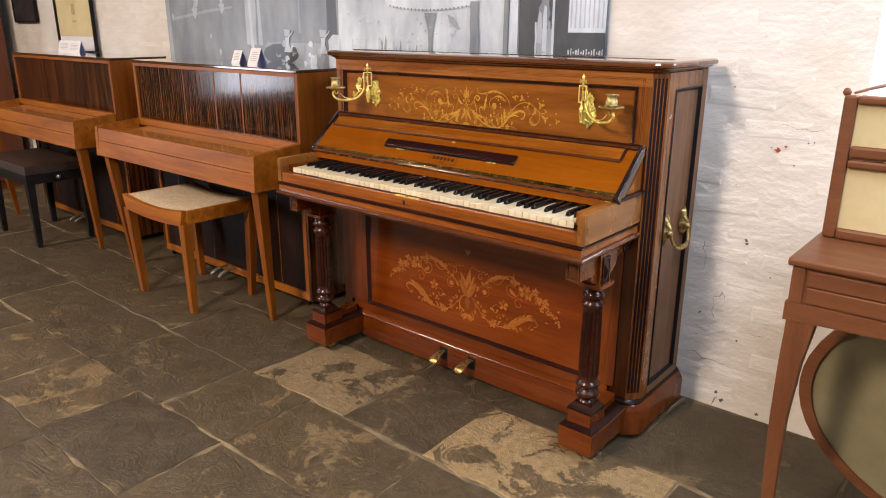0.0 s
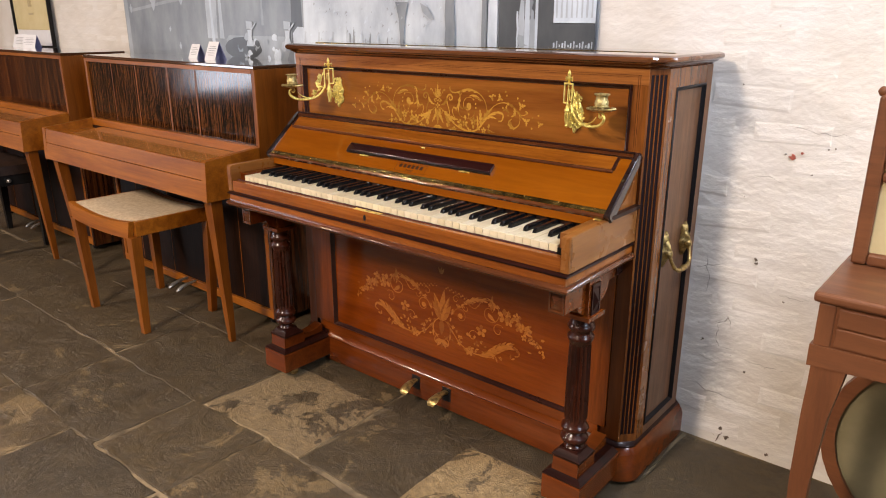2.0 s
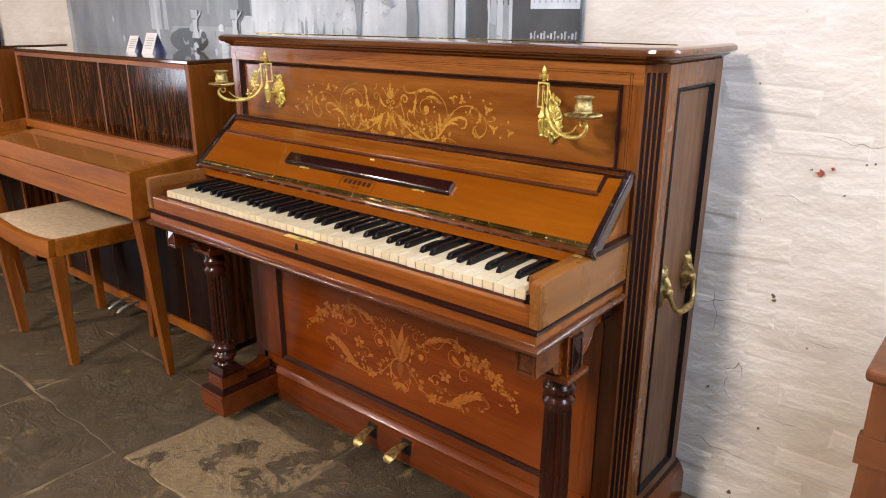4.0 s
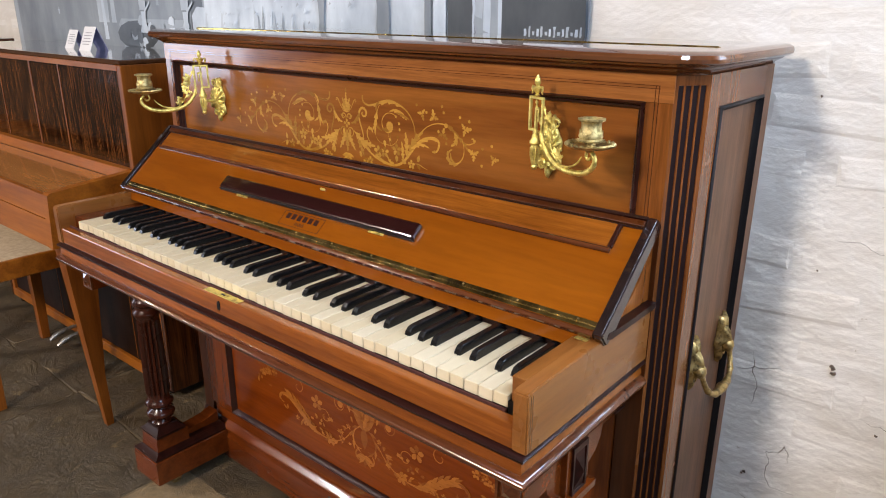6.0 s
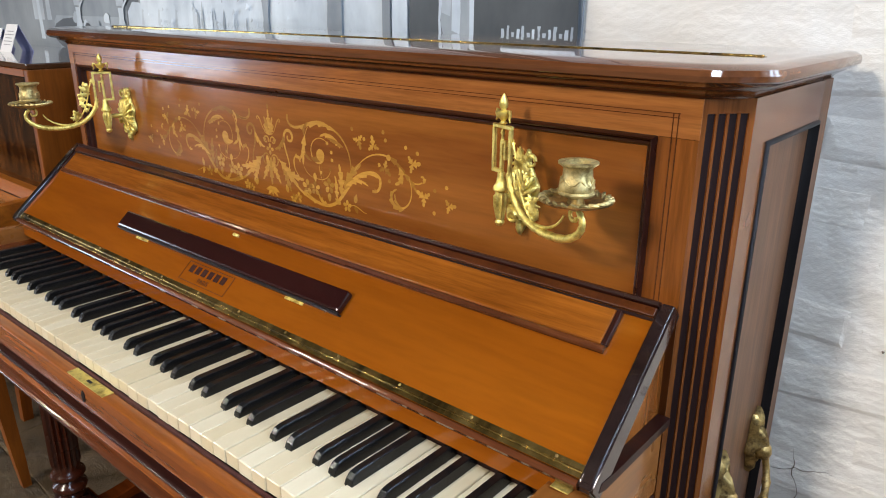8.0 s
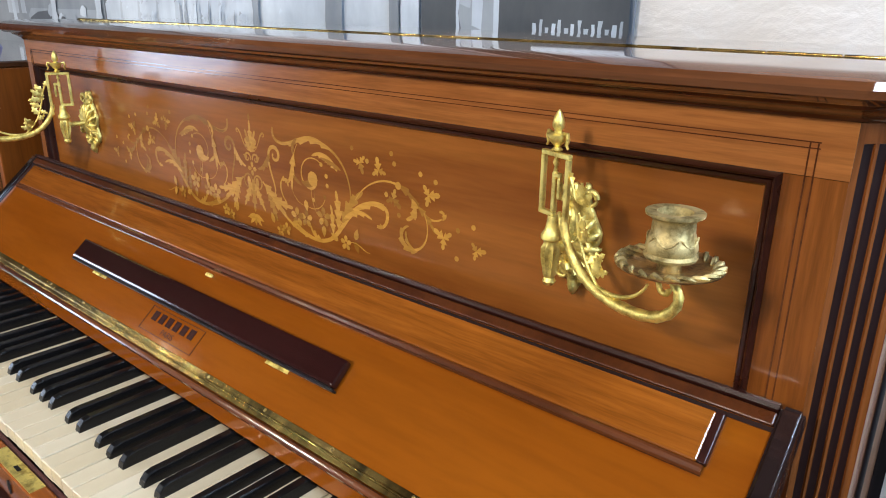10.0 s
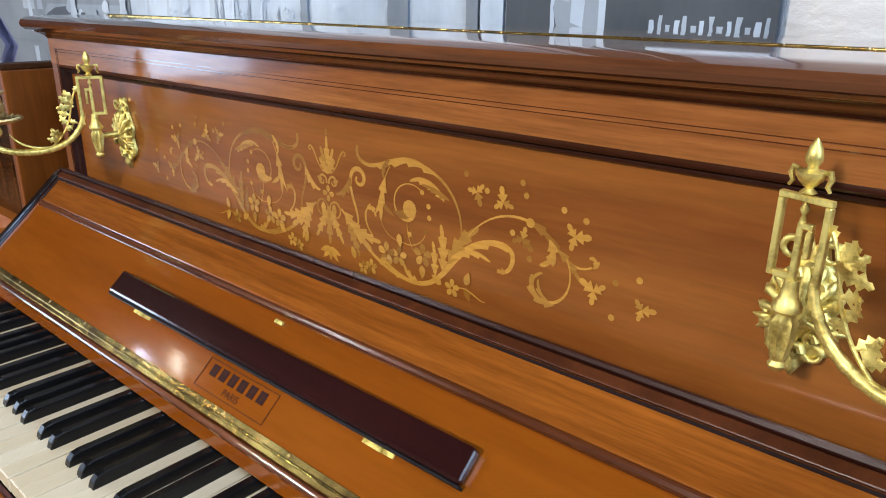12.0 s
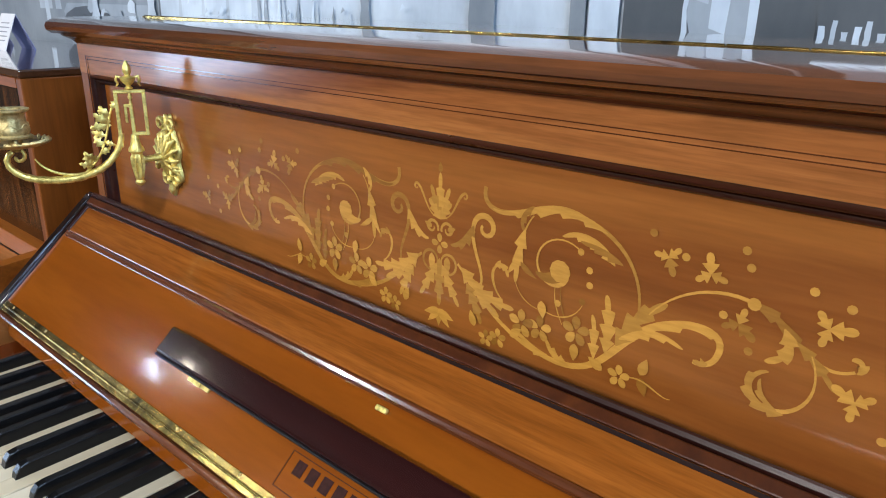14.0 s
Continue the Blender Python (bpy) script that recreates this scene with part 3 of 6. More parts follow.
# feet, columns and brackets
def leg_group(s):
    x = 0.603 if s > 0 else -0.579
    foot = part("foot", loft(bmesh.new(), [[(x - w, y0, z), (x + w, y0, z), (x + w, 0.0, z), (x - w, 0.0, z)] for z, w, y0 in
                ((0.036, 0.054, -0.226), (0.038, 0.056, -0.228), (0.103, 0.056, -0.228), (0.108, 0.054, -0.226))]), BASE, piano)
    part("foot_moulding", loft(bmesh.new(), [[(x - w, y0, z), (x + w, y0, z), (x + w, -0.017, z), (x - w, -0.017, z)] for z, w, y0 in
         ((0.108, 0.0555, -0.2275), (0.112, 0.056, -0.228), (0.119, 0.046, -0.216), (0.122, 0.040, -0.212))]), DARK, foot)
    part("block", loft(bmesh.new(), [[(x - w, y0, z), (x + w, y0, z), (x + w, -0.12, z), (x - w, -0.12, z)] for z, w, y0 in
         ((0.122, 0.038, -0.211), (0.160, 0.036, -0.208))]), BASE, foot)
    scroll = [(-0.125, 0.122), (-0.02, 0.122), (-0.02, 0.152), (-0.050, 0.143), (-0.085, 0.139), (-0.122, 0.138)]
    part("scroll", prism(bmesh.new(), scroll, "x", x - 0.020, x + 0.020), BASE, foot)
    for k in (-1, 1):
        caster = lathe(bmesh.new(), [(0.004, -0.007), (0.016, -0.007), (0.018, 0), (0.016, 0.007), (0.004, 0.007)], n=16)
        for v in caster.verts:
            v.co = Vector((x + 0.02 * k + v.co.z, -0.165 + 0.08 * (k < 0) + v.co.x, 0.018 + v.co.y))
        part("caster", caster, AGED_BRASS, foot)
    col = part("column_base", loft(bmesh.new(), [[(x - w, -0.169 - w, z), (x + w, -0.169 - w, z), (x + w, -0.169 + w, z), (x - w, -0.169 + w, z)] for z, w in
               ((0.160, 0.040), (0.167, 0.041), (0.173, 0.034), (0.180, 0.027), (0.186, 0.026))]), DARK, piano)
    prof = [(0.024, 0.183), (0.026, 0.188), (0.021, 0.194), (0.020, 0.198), (0.033, 0.206), (0.036, 0.214), (0.033, 0.222), (0.022, 0.228), (0.021, 0.233), (0.033, 0.238), (0.036, 0.244),
            (0.033, 0.251), (0.027, 0.257), (0.027, 0.266), (0.0295, 0.272), (0.030, 0.278), (0.0300, 0.320), (0.0290, 0.400), (0.0275, 0.475), (0.027, 0.482),
            (0.029, 0.488), (0.033, 0.494), (0.033, 0.502), (0.027, 0.507), (0.026, 0.515), (0.031, 0.519), (0.034, 0.526), (0.031, 0.533), (0.027, 0.537), (0.027, 0.555)]
    smooth(part("column", lathe(bmesh.new(), prof, (x, -0.169, 0), 96, 16, 0.0058, (0.27, 0.48)), COLUMN, piano, "dark reddish fluted turned column"), 60)
    cap = part("capital", loft(bmesh.new(), [[(x - w, -0.169 - w, z), (x + w, -0.169 - w, z), (x + w, -0.169 + w, z), (x - w, -0.169 + w, z)] for z, w in
               ((0.555, 0.040), (0.566, 0.040), (0.568, 0.031), (0.655, 0.031))]), BASE, piano)
    # forward beam with a faceted boss, and an arch under it
    arch = [(-0.2005, 0.655), (-0.2005, 0.568)] + [(-0.2005 - 0.036 * math.sin(a), 0.568 + 0.030 * (1 - math.cos(a)) + 0.004) for a in (0.3, 0.7, 1.1, 1.5)] + [(-0.240, 0.600), (-0.295, 0.600), (-0.295, 0.655)]
    part("bracket", prism(bmesh.new(), arch, "x", x - 0.022, x + 0.022), BASE, cap)
    def boss(origin, ex, ez, en):
        o, ex, ez, en = map(Vector, (origin, ex, ez, en))
        w, h = 0.020, 0.0265
        rim = [o - ex * w - ez * h, o + ex * w - ez * h, o + ex * w + ez * h, o - ex * w + ez * h]
        rings = [rim, [p + en * 0.004 for p in rim]]
        rings.append([o + (p - o) * 0.78 + en * 0.004 for p in rim])
        rings.append([o + (p - o) * 0.74 + en * 0.001 for p in rim])
        rings.append([o + (p - o) * 0.04 + en * 0.010 for p in rim])
        return loft(bmesh.new(), rings)
    part("boss", boss((x, -0.295, 0.6255), (1, 0, 0), (0, 0, 1), (0, -1, 0)), DARKRAIL, cap)
    part("boss", boss((x + s * 0.031, -0.169, 0.602), (0, 1, 0), (0, 0, 1.6), (s, 0, 0)), DARK, cap)
    back = [(-0.1375, 0.655), (-0.1375, 0.575)] + [(-0.1375 + 0.06 * math.sin(a), 0.575 + 0.05 * (1 - math.cos(a))) for a in (0.4, 0.8, 1.2, 1.55)] + [(-0.008, 0.628), (-0.008, 0.655)]
    part("bracket", prism(bmesh.new(), back, "x", x - 0.020, x + 0.020), BASE, cap)
    part("boss", boss((x + s * 0.020, -0.030, 0.6405), (0, 0.8, 0), (0, 0, 0.5), (s, 0, 0)), DARK, cap)


leg_group(-1)
leg_group(1)

# key bed
BED_L, BED_R = -0.613, 0.638


def bed_outline(g, z):
    return [(BED_L - g, 0.0, z), (BED_L - g, -0.325 - g, z), (BED_R + g, -0.325 - g, z), (BED_R + g, 0.0, z)]


part("keybed", loft(bmesh.new(), [bed_outline(-0.01, 0.6555), bed_outline(-0.01, 0.662), bed_outline(0.0, 0.667), bed_outline(0.004, 0.685), bed_outline(0.003, 0.702)]), SLIP, piano)
smooth(part("keybed_moulding", loft(bmesh.new(), [bed_outline(0.001, 0.6625), bed_outline(0.009, 0.665), bed_outline(0.013, 0.669), bed_outline(0.014, 0.674), bed_outline(0.011, 0.679), bed_outline(0.0055, 0.682)]), DARKRAIL, piano), 40)
smooth(part("keybed_moulding", loft(bmesh.new(), [bed_outline(0.002, 0.7005), bed_outline(0.008, 0.7025), bed_outline(0.009, 0.706), bed_outline(0.006, 0.709), bed_outline(0.0, 0.7115)]), DARK, piano), 40)
slip = part("key_slip", boxed(-0.6015, 0.6245, -0.325, -0.307, 0.7105, 0.746, 0.002), SLIP, piano)
part("felt_strip", boxed(-0.600, 0.6005, -0.3065, -0.3035, 0.700, 0.7485), MAROON, slip)
lock = part("lock_plate", boxed(-0.038, 0.062, -0.3235, -0.3085, 0.7455, 0.7468), BRASS, slip, "brass lock plate")
part("lock_slot", boxed(0.006, 0.018, -0.3180, -0.3140, 0.7469, 0.7472), BLACK, lock)
kh = bmesh.new()
prism(kh, [(0.009 + 0.0045 * math.cos(2 * math.pi * i / 12), 0.7285 + 0.0085 * math.sin(2 * math.pi * i / 12)) for i in range(12)], "y", -0.3262, -0.3245)
part("keyhole", kh, BLACK, slip)
for s, c0, c1 in ((-1, -0.6225, -0.602), (1, 0.625, 0.647)):
    ck = [(-0.328, 0.7115), (-0.328, 0.792), (-0.322, 0.796), (-0.15, 0.797), (0.0, 0.797), (0.0, 0.7115)]
    cheek = prism(bmesh.new(), ck, "x", c0, c1)
    bmesh.ops.bevel(cheek, geom=list(cheek.edges), offset=0.0018, segments=2, affect="EDGES", clamp_overlap=True)
    cheek = smooth(part("cheek", cheek, CHEEK, piano), 40)
    for yy in (-0.322, -0.318):
        part("stringing", boxed(min(c0, c1) - 0.0003 if s < 0 else c1 - 0.0005, c0 + 0.0005 if s < 0 else c1 + 0.0003, yy, yy + 0.0008, 0.7135, 0.790), DARKRAIL, cheek)
    rail = [(-0.137, 0.7975), (-0.150, 0.801), (-0.146, 0.809), (-0.120, 0.807), (0.0, 0.807), (0.0, 0.7975)]
    r0, r1 = (-0.6285, -0.606) if s < 0 else (0.629, 0.6535)
    smooth(part("cheek_rail", prism(bmesh.new(), rail, "x", r0, r1), DARK, piano), 40)
    web = [(-0.115, 0.8075), (-0.09, 0.813), (-0.06, 0.827), (-0.035, 0.849), (-0.018, 0.877), (-0.012, 0.905), (0.0, 0.905), (0.0, 0.8075)]
    w0, w1 = (-0.617, -0.606) if s < 0 else (0.629, 0.640)
    part("fall_bracket", prism(bmesh.new(), web, "x", w0, w1), STILE, piano)
part("key_block", boxed(-0.6015, -0.5645, -0.292, -0.14, 0.70, 0.768), BASE, piano)
part("key_block", boxed(0.6010, 0.6245, -0.302, -0.14, 0.712, 0.7585), BLACK, piano)
part("key_block", boxed(0.6045, 0.6248, -0.2995, -0.13, 0.7590, 0.7945, 0.001), CHEEK, piano)
part("brass_pin_plate", boxed(0.612, 0.631, -0.166, -0.156, 0.7972, 0.7984, 0.0004), BRASS, piano)

# fall board, sloping
FB, FD, FN = Vector((0, -0.157, 0.812)), Vector((0, 0.7497, 0.6618)), Vector((0, -0.6618, 0.7497))


def on_fall(u, along, out=0.0):
    return Vector((u, 0, 0)) + FB + FD * along + FN * out


def fall_box(u0, u1, s0, s1, h0, h1, bevel=0.0):
    bm = boxed(u0, u1, s0, s1, h0, h1, bevel)
    for v in bm.verts:
        v.co = on_fall(*v.co)
    return bm


FALL_L, FALL_R = -0.616, 0.637
fall = part("fall_board", fall_box(FALL_L, FALL_R, 0.0, 0.186, -0.018, 0.0, 0.001), FALL, piano, "orange-brown polished fall board")
part("fall_lip", fall_box(-0.600, 0.600, 0.1265, 0.1665, 0.0003, 0.0050, 0.0015), FALLRAIL, fall)
part("fall_crest", fall_box(FALL_L, FALL_R, 0.1705, 0.1805, 0.0003, 0.0045, 0.0012), CASEWOOD, fall)


def fall_strip(profile, u0, u1):
    bm = prism(bmesh.new(), profile, "x", u0, u1)
    for v in bm.verts:
        v.co = on_fall(*v.co)
    return bm


smooth(part("fall_moulding", fall_strip([(0.1185, 0.0005), (0.1185, 0.003), (0.1205, 0.0058), (0.1235, 0.0064), (0.126, 0.005), (0.126, 0.0005)], -0.600, 0.605), DARKRAIL, fall), 40)
part("fall_moulding", fall_box(0.6003, 0.6065, 0.1265, 0.1665, 0.0003, 0.006, 0.001), DARK, fall)
part("fall_moulding", fall_box(-0.6065, -0.6003, 0.1265, 0.1665, 0.0003, 0.006, 0.001), DARK, fall)
# dark strip painting the shaded gap above the lip
part("fall_groove", fall_box(FALL_L, FALL_R, 0.1668, 0.1702, 0.0003, 0.0012), RECESS_DARK, fall)
smooth(part("fall_moulding", fall_strip([(0.181, -0.004), (0.181, 0.003), (0.1825, 0.0055), (0.1855, 0.0062), (0.188, 0.004), (0.189, -0.004)], FALL_L, FALL_R), MOULD, fall), 40)
part("fall_knob", fall_box(-0.002, 0.010, 0.109, 0.1135, 0.0003, 0.004, 0.001), BRASS, fall)
for e0, e1 in ((-0.6325, -0.6165), (0.6375, 0.6530)):
    cap_profile = [(-0.009, -0.022), (-0.009, 0.002), (-0.003, 0.0055), (0.185, 0.0055), (0.189, 0.002), (0.189, -0.016), (0.02, -0.022)]
    cb = prism(bmesh.new(), cap_profile, "x", e0, e1)
    bmesh.ops.bevel(cb, geom=list(cb.edges), offset=0.0042, segments=3, affect="EDGES", clamp_overlap=True)
    for v in cb.verts:
        v.co = on_fall(*v.co)
    smooth(part("fall_end", cb, ENDWOOD, fall, "dark lacquered end moulding"), 50)
smooth(part("hinge_bead", fall_strip([(-0.0085, -0.010), (-0.0092, -0.002), (-0.0080, 0.0014), (-0.0050, 0.0030), (-0.0020, 0.0024), (-0.0006, 0.0006), (-0.0006, -0.010)], FALL_L + 0.002, FALL_R), DARKRAIL, fall, "dark glossy bead"), 40)
hinge = part("piano_hinge", fall_box(FALL_L + 0.002, FALL_R, 0.0002, 0.0130, 0.0003, 0.0011, 0.0003), HINGE, fall, "long brass hinge")
for k in range(42):
    u = FALL_L + 0.0025 + k * 0.0298
    rod = tube(bmesh.new(), [on_fall(u, 0.0062, 0.0012), on_fall(u + 0.0288, 0.0062, 0.0012)], 0.0014, 8)
    smooth(part("knuckle", rod, HINGE, hinge), 50)
for k in range(13):
    u = FALL_L + 0.03 + k * 0.0995
    screw = lathe(bmesh.new(), [(0.0004, 0.0010), (0.0019, 0.0010), (0.0017, 0.0016), (0.0004, 0.0018)], (0, 0, 0), 10)
    for v in screw.verts:
        v.co = on_fall(u + v.co.x, 0.0103 + v.co.y, v.co.z)
    part("screw", screw, AGED_BRASS, hinge)
name_board = bmesh.new()
prism(name_board, [(-0.1555, 0.8035), (-0.1575, 0.7795), (-0.125, 0.7795), (-0.130, 0.806)], "x", -0.601, 0.6245)
part("name_board", name_board, FALL, piano)
part("key_cloth", boxed(-0.563, 0.600, -0.148, -0.130, 0.7660, 0.7790), RECESS_DARK, piano)

# music ledge
lg = fall_box(-0.276, 0.276, 0.0575, 0.0875, 0.0004, 0.0115, 0.003)
ledge = part("music_ledge", lg, LEDGE, fall, "dark maroon folding music ledge")
part("ledge_edge", fall_box(-0.277, 0.277, 0.0545, 0.0573, 0.0004, 0.0085, 0.001), BLACKWOOD, ledge)
for u in (-0.2, 0.19):
    part("ledge_hinge", fall_box(u - 0.018, u + 0.018, 0.0505, 0.0543, 0.0004, 0.0020), BRASS, ledge)
    part("ledge_hinge", fall_box(u - 0.005, u + 0.005, 0.0500, 0.0545, 0.0022, 0.0040, 0.0008), BRASS, ledge)

# maker's mark: a ruled box with bars, and the town
mark = bmesh.new()
M0, M1, S0, S1 = -0.053, 0.061, 0.0190, 0.0505
for a in ((M0, M1, S0, S0 + 0.0007), (M0, M1, S1 - 0.0007, S1), (M0, M0 + 0.0007, S0, S1), (M1 - 0.0007, M1, S0, S1)):
    box(mark, a[0], a[1], a[2], a[3], 0.0002, 0.0006)
for k in range(6):
    u = M0 + 0.012 + k * 0.0158
    box(mark, u - 0.0012, u + 0.0095, S0 + 0.0150, S1 - 0.0042, 0.0002, 0.0006)
for v in mark.verts:
    v.co = on_fall(*v.co)
part("maker_mark", mark, INK, fall)
txt = bpy.data.curves.new("town", "FONT")
txt.body, txt.size, txt.align_x, txt.extrude = "PARIS", 0.0105, "CENTER", 0.0001
town = new("town_name", txt)
town.parent = fall
town.matrix_basis = Matrix.Translation(on_fall(0.004, S0 + 0.0036, 0.0004)) @ Matrix((Vector((1, 0, 0)), FD, FN)).transposed().to_4x4()
txt.materials.append(INK)

# keys: fifty white from A to A, thirty-five black
def white_mesh():
    bm = boxed(0.0, 0.0222, -0.302, -0.133, 0.748, 0.765, 0.0008, 1)
    me = bpy.data.meshes.new("white_key")
    bm.to_mesh(me)
    bm.free()
    me.materials.append(IVORY)
    return me


def black_mesh():
    rings = []
    for y, w, z in ((-0.2575, 0.0058, 0.763), (-0.2550, 0.0052, 0.771), (-0.2505, 0.0046, 0.7765), (-0.243, 0.0044, 0.7780), (-0.146, 0.0044, 0.7780)):
        rings.append([(-0.0060, y, 0.760), (-0.0056, y, 0.7645), (-w, y, z - 0.0012), (-w * 0.8, y, z), (w * 0.8, y, z), (w, y, z - 0.0012), (0.0056, y, 0.7645), (0.0060, y, 0.760)])
    bm = loft(bmesh.new(), rings)
    bmesh.ops.recalc_face_normals(bm, faces=bm.faces)
    me = bpy.data.meshes.new("black_key")
    bm.to_mesh(me)
    bm.free()
    me.materials.append(EBONY)
    return me


wm, bk = white_mesh(), black_mesh()
rng = random.Random(4)
PITCH = 1.164 / 50
for k in range(50):
    ob = new("white_key", wm)
    ob.parent = piano
    ob.location = (-0.563 + k * PITCH, rng.uniform(-0.0005, 0.0005), rng.uniform(-0.0007, 0.0005))
    letter = "ABCDEFG"[k % 7]
    if letter in "ACDFG" and k < 49:
        shift = {"C": -0.0017, "D": 0.0017, "F": -0.0022, "G": 0.0, "A": 0.0022}[letter]
        ob = new("black_key", bk)
        ob.parent = piano
        ob.location = (-0.563 + (k + 1) * PITCH + shift, rng.uniform(-0.0006, 0.0006), rng.uniform(-0.0006, 0.0006))


# ---- marquetry ----
class Marquetry:
    """Flat veneer shapes on a panel: mirrored scrolls, leaves and flowers. Each lies a hair above the one before."""

    def __init__(self, y, middle):
        self.bm, self.y, self.m, self.k = bmesh.new(), y, middle, 0

    def face(self, pts, sign):
        self.k += 1
        y = self.y - 0.0003 - 0.000004 * self.k
        vs = [self.bm.verts.new((self.m + sign * p[0], y, p[1])) for p in pts]
        return vs

    def both(self, pts, mirror=True):
        for sign in ((1, -1) if mirror else (1,)):
            self.bm.faces.new(self.face(pts, sign))

    def ribbon(self, pts, w0, w1, w2=None, mirror=True):
        n = len(pts) - 1
        for sign in ((1, -1) if mirror else (1,)):
            left, right = [], []
            for i, p in enumerate(pts):
                a, b = pts[max(i - 1, 0)], pts[min(i + 1, n)]
                d = Vector((b[0] - a[0], b[1] - a[1])).normalized()
                t = i / n
                w = (w0 + (w1 - w0) * t * 2 if t < 0.5 else w1 + ((w2 if w2 is not None else w0) - w1) * (t - 0.5) * 2) / 2
                left.append((p[0] - d.y * w, p[1] + d.x * w))
                right.append((p[0] + d.y * w, p[1] - d.x * w))
            lv = self.face(left, sign)
            self.k -= 1
            rv = self.face(right, sign)
            for i in range(n):
                self.bm.faces.new((lv[i], lv[i + 1], rv[i + 1], rv[i]))

    def leaf(self, p, angle, length, width, bend=0.0, mirror=True, blunt=1.0):
        """A pointed leaf from p towards the angle in degrees."""
        a = radians(angle)
        d, q = Vector((math.cos(a), math.sin(a))), Vector((-math.sin(a), math.cos(a)))
        up, lo = [], []
        for i in range(9):
            t = i / 8
            c = Vector(p) + d * length * t + q * bend * length * t * t
            h = width / 2 * math.sin(math.pi * t ** (0.75 * blunt)) ** (1.0 if blunt == 1.0 else 0.55) + 0.0001
            up.append(c + q * h)
            lo.append(c - q * h)
        self.both(up + lo[::-1][1:-1], mirror)

    def acanthus(self, pts, size, turn=38, count=5, side=0):
        """Leaflets along a path, both sides or one, growing smaller."""
        n = len(pts) - 1
        for k in range(count):
            i = int(n * (k + 0.4) / count)
            a, b = pts[i], pts[min(i + 1, n)]
            ang = math.degrees(math.atan2(b[1] - a[1], b[0] - a[0]))
            s = size * 0.82 * (1 - 0.5 * abs(k / count - 0.35))
            for sd in ((1, -1) if side == 0 else (side,)):
                self.leaf(a, ang + sd * turn, s, s * 0.32, -0.30 * sd)

    def plume(self, pts, width, lobes=4, side=0, mirror=True):
        """An acanthus leaf along a path: broad in the middle, with curled lobes on both edges or on one."""
        n = 40
        length = [0.0]
        for a, b in zip(pts, pts[1:]):
            length.append(length[-1] + math.hypot(b[0] - a[0], b[1] - a[1]))
        fine = []
        for i in range(n + 1):
            want, k = length[-1] * i / n, 0
            while k < len(pts) - 2 and length[k + 1] < want:
                k += 1
            f = (want - length[k]) / max(1e-9, length[k + 1] - length[k])
            fine.append((pts[k][0] + (pts[k + 1][0] - pts[k][0]) * f, pts[k][1] + (pts[k + 1][1] - pts[k][1]) * f))
        for sign in ((1, -1) if mirror else (1,)):
            left, right = [], []
            for i, p in enumerate(fine):
                a, b = fine[max(i - 1, 0)], fine[min(i + 1, n)]
                d = Vector((b[0] - a[0], b[1] - a[1])).normalized()
                t = i / n
                body = width / 2 * math.sin(math.pi * t ** 0.8) ** 0.7 + 0.0003
                lobe = 0.40 + 0.66 * ((t * lobes) % 1.0) ** 1.2
                lw = body * (lobe if side >= 0 else 0.42)
                rw = body * (lobe if side <= 0 else 0.42)
                left.append((p[0] - d.y * lw, p[1] + d.x * lw))
                right.append((p[0] + d.y * rw, p[1] - d.x * rw))
            lv = self.face(left, sign)
            self.k -= 1
            rv = self.face(right, sign)
            for i in range(n):
                self.bm.faces.new((lv[i], lv[i + 1], rv[i + 1], rv[i]))

    def flower(self, c, r, petals=5, mirror=True):
        for k in range(petals):
            self.leaf((c[0] + 0.12 * r * math.cos(radians(90 + 360 * k / petals)), c[1] + 0.12 * r * math.sin(radians(90 + 360 * k / petals))), 90 + 360 * k / petals, r * 0.84, r * 0.56, 0, mirror, 1.6)

    def dot(self, c, r, mirror=True):
        self.both([(c[0] + r * math.cos(i * math.pi / 5), c[1] + r * math.sin(i * math.pi / 5)) for i in range(10)], mirror)

    def ivy(self, c, r, angle, mirror=True):
        for a, s in ((0, 1.0), (115, 0.8), (-115, 0.8)):
            d = Vector((math.cos(radians(angle + a)), math.sin(radians(angle + a)))) * r * s
            self.plume([(c[0] + d.x * k / 6, c[1] + d.y * k / 6) for k in range(7)], r * 0.72 * s, 2, 0, mirror)


def path(*quads):
    """Bezier pieces in the plane, joined: each four points of two numbers."""
    out = []
    for q in quads:
        out += [(p.x, p.y) for p in bezier(*[(a, b, 0) for a, b in q], n=14)][(1 if out else 0):]
    return out


def coil(c, r0, r1, a0, a1, n=26):
    return [(c[0] + (r0 + (r1 - r0) * i / n) * math.cos(radians(a0 + (a1 - a0) * i / n)), c[1] + (r0 + (r1 - r0) * i / n) * math.sin(radians(a0 + (a1 - a0) * i / n))) for i in range(n + 1)]


q = Marquetry(0.0065, -0.009)
# middle palmette
for a, l in ((90, 0.040), (70, 0.030), (52, 0.020)):
    q.plume([(0.0015 * k * math.cos(radians(a)) * l / 0.0122, 1.024 + 0.0015 * k * math.sin(radians(a)) * l / 0.0122) for k in range(9)], 0.010, 3, 0, a != 90)
q.leaf((0, 1.063), 90, 0.009, 0.0045, 0, False)
q.ribbon(path(((0.006, 1.026), (0.016, 1.030), (0.018, 1.046), (0.025, 1.050))) + coil((0.026, 1.0475), 0.003, 0.001, 90, -160, 10), 0.001, 0.0025, 0.001)
q.ribbon(coil((0.0085, 1.016), 0.007, 0.002, 200, -200), 0.0022, 0.0030, 0.001)
q.leaf((0.0085, 1.016), 20, 0.009, 0.005)
q.flower((0, 1.003), 0.0095, 4, False)
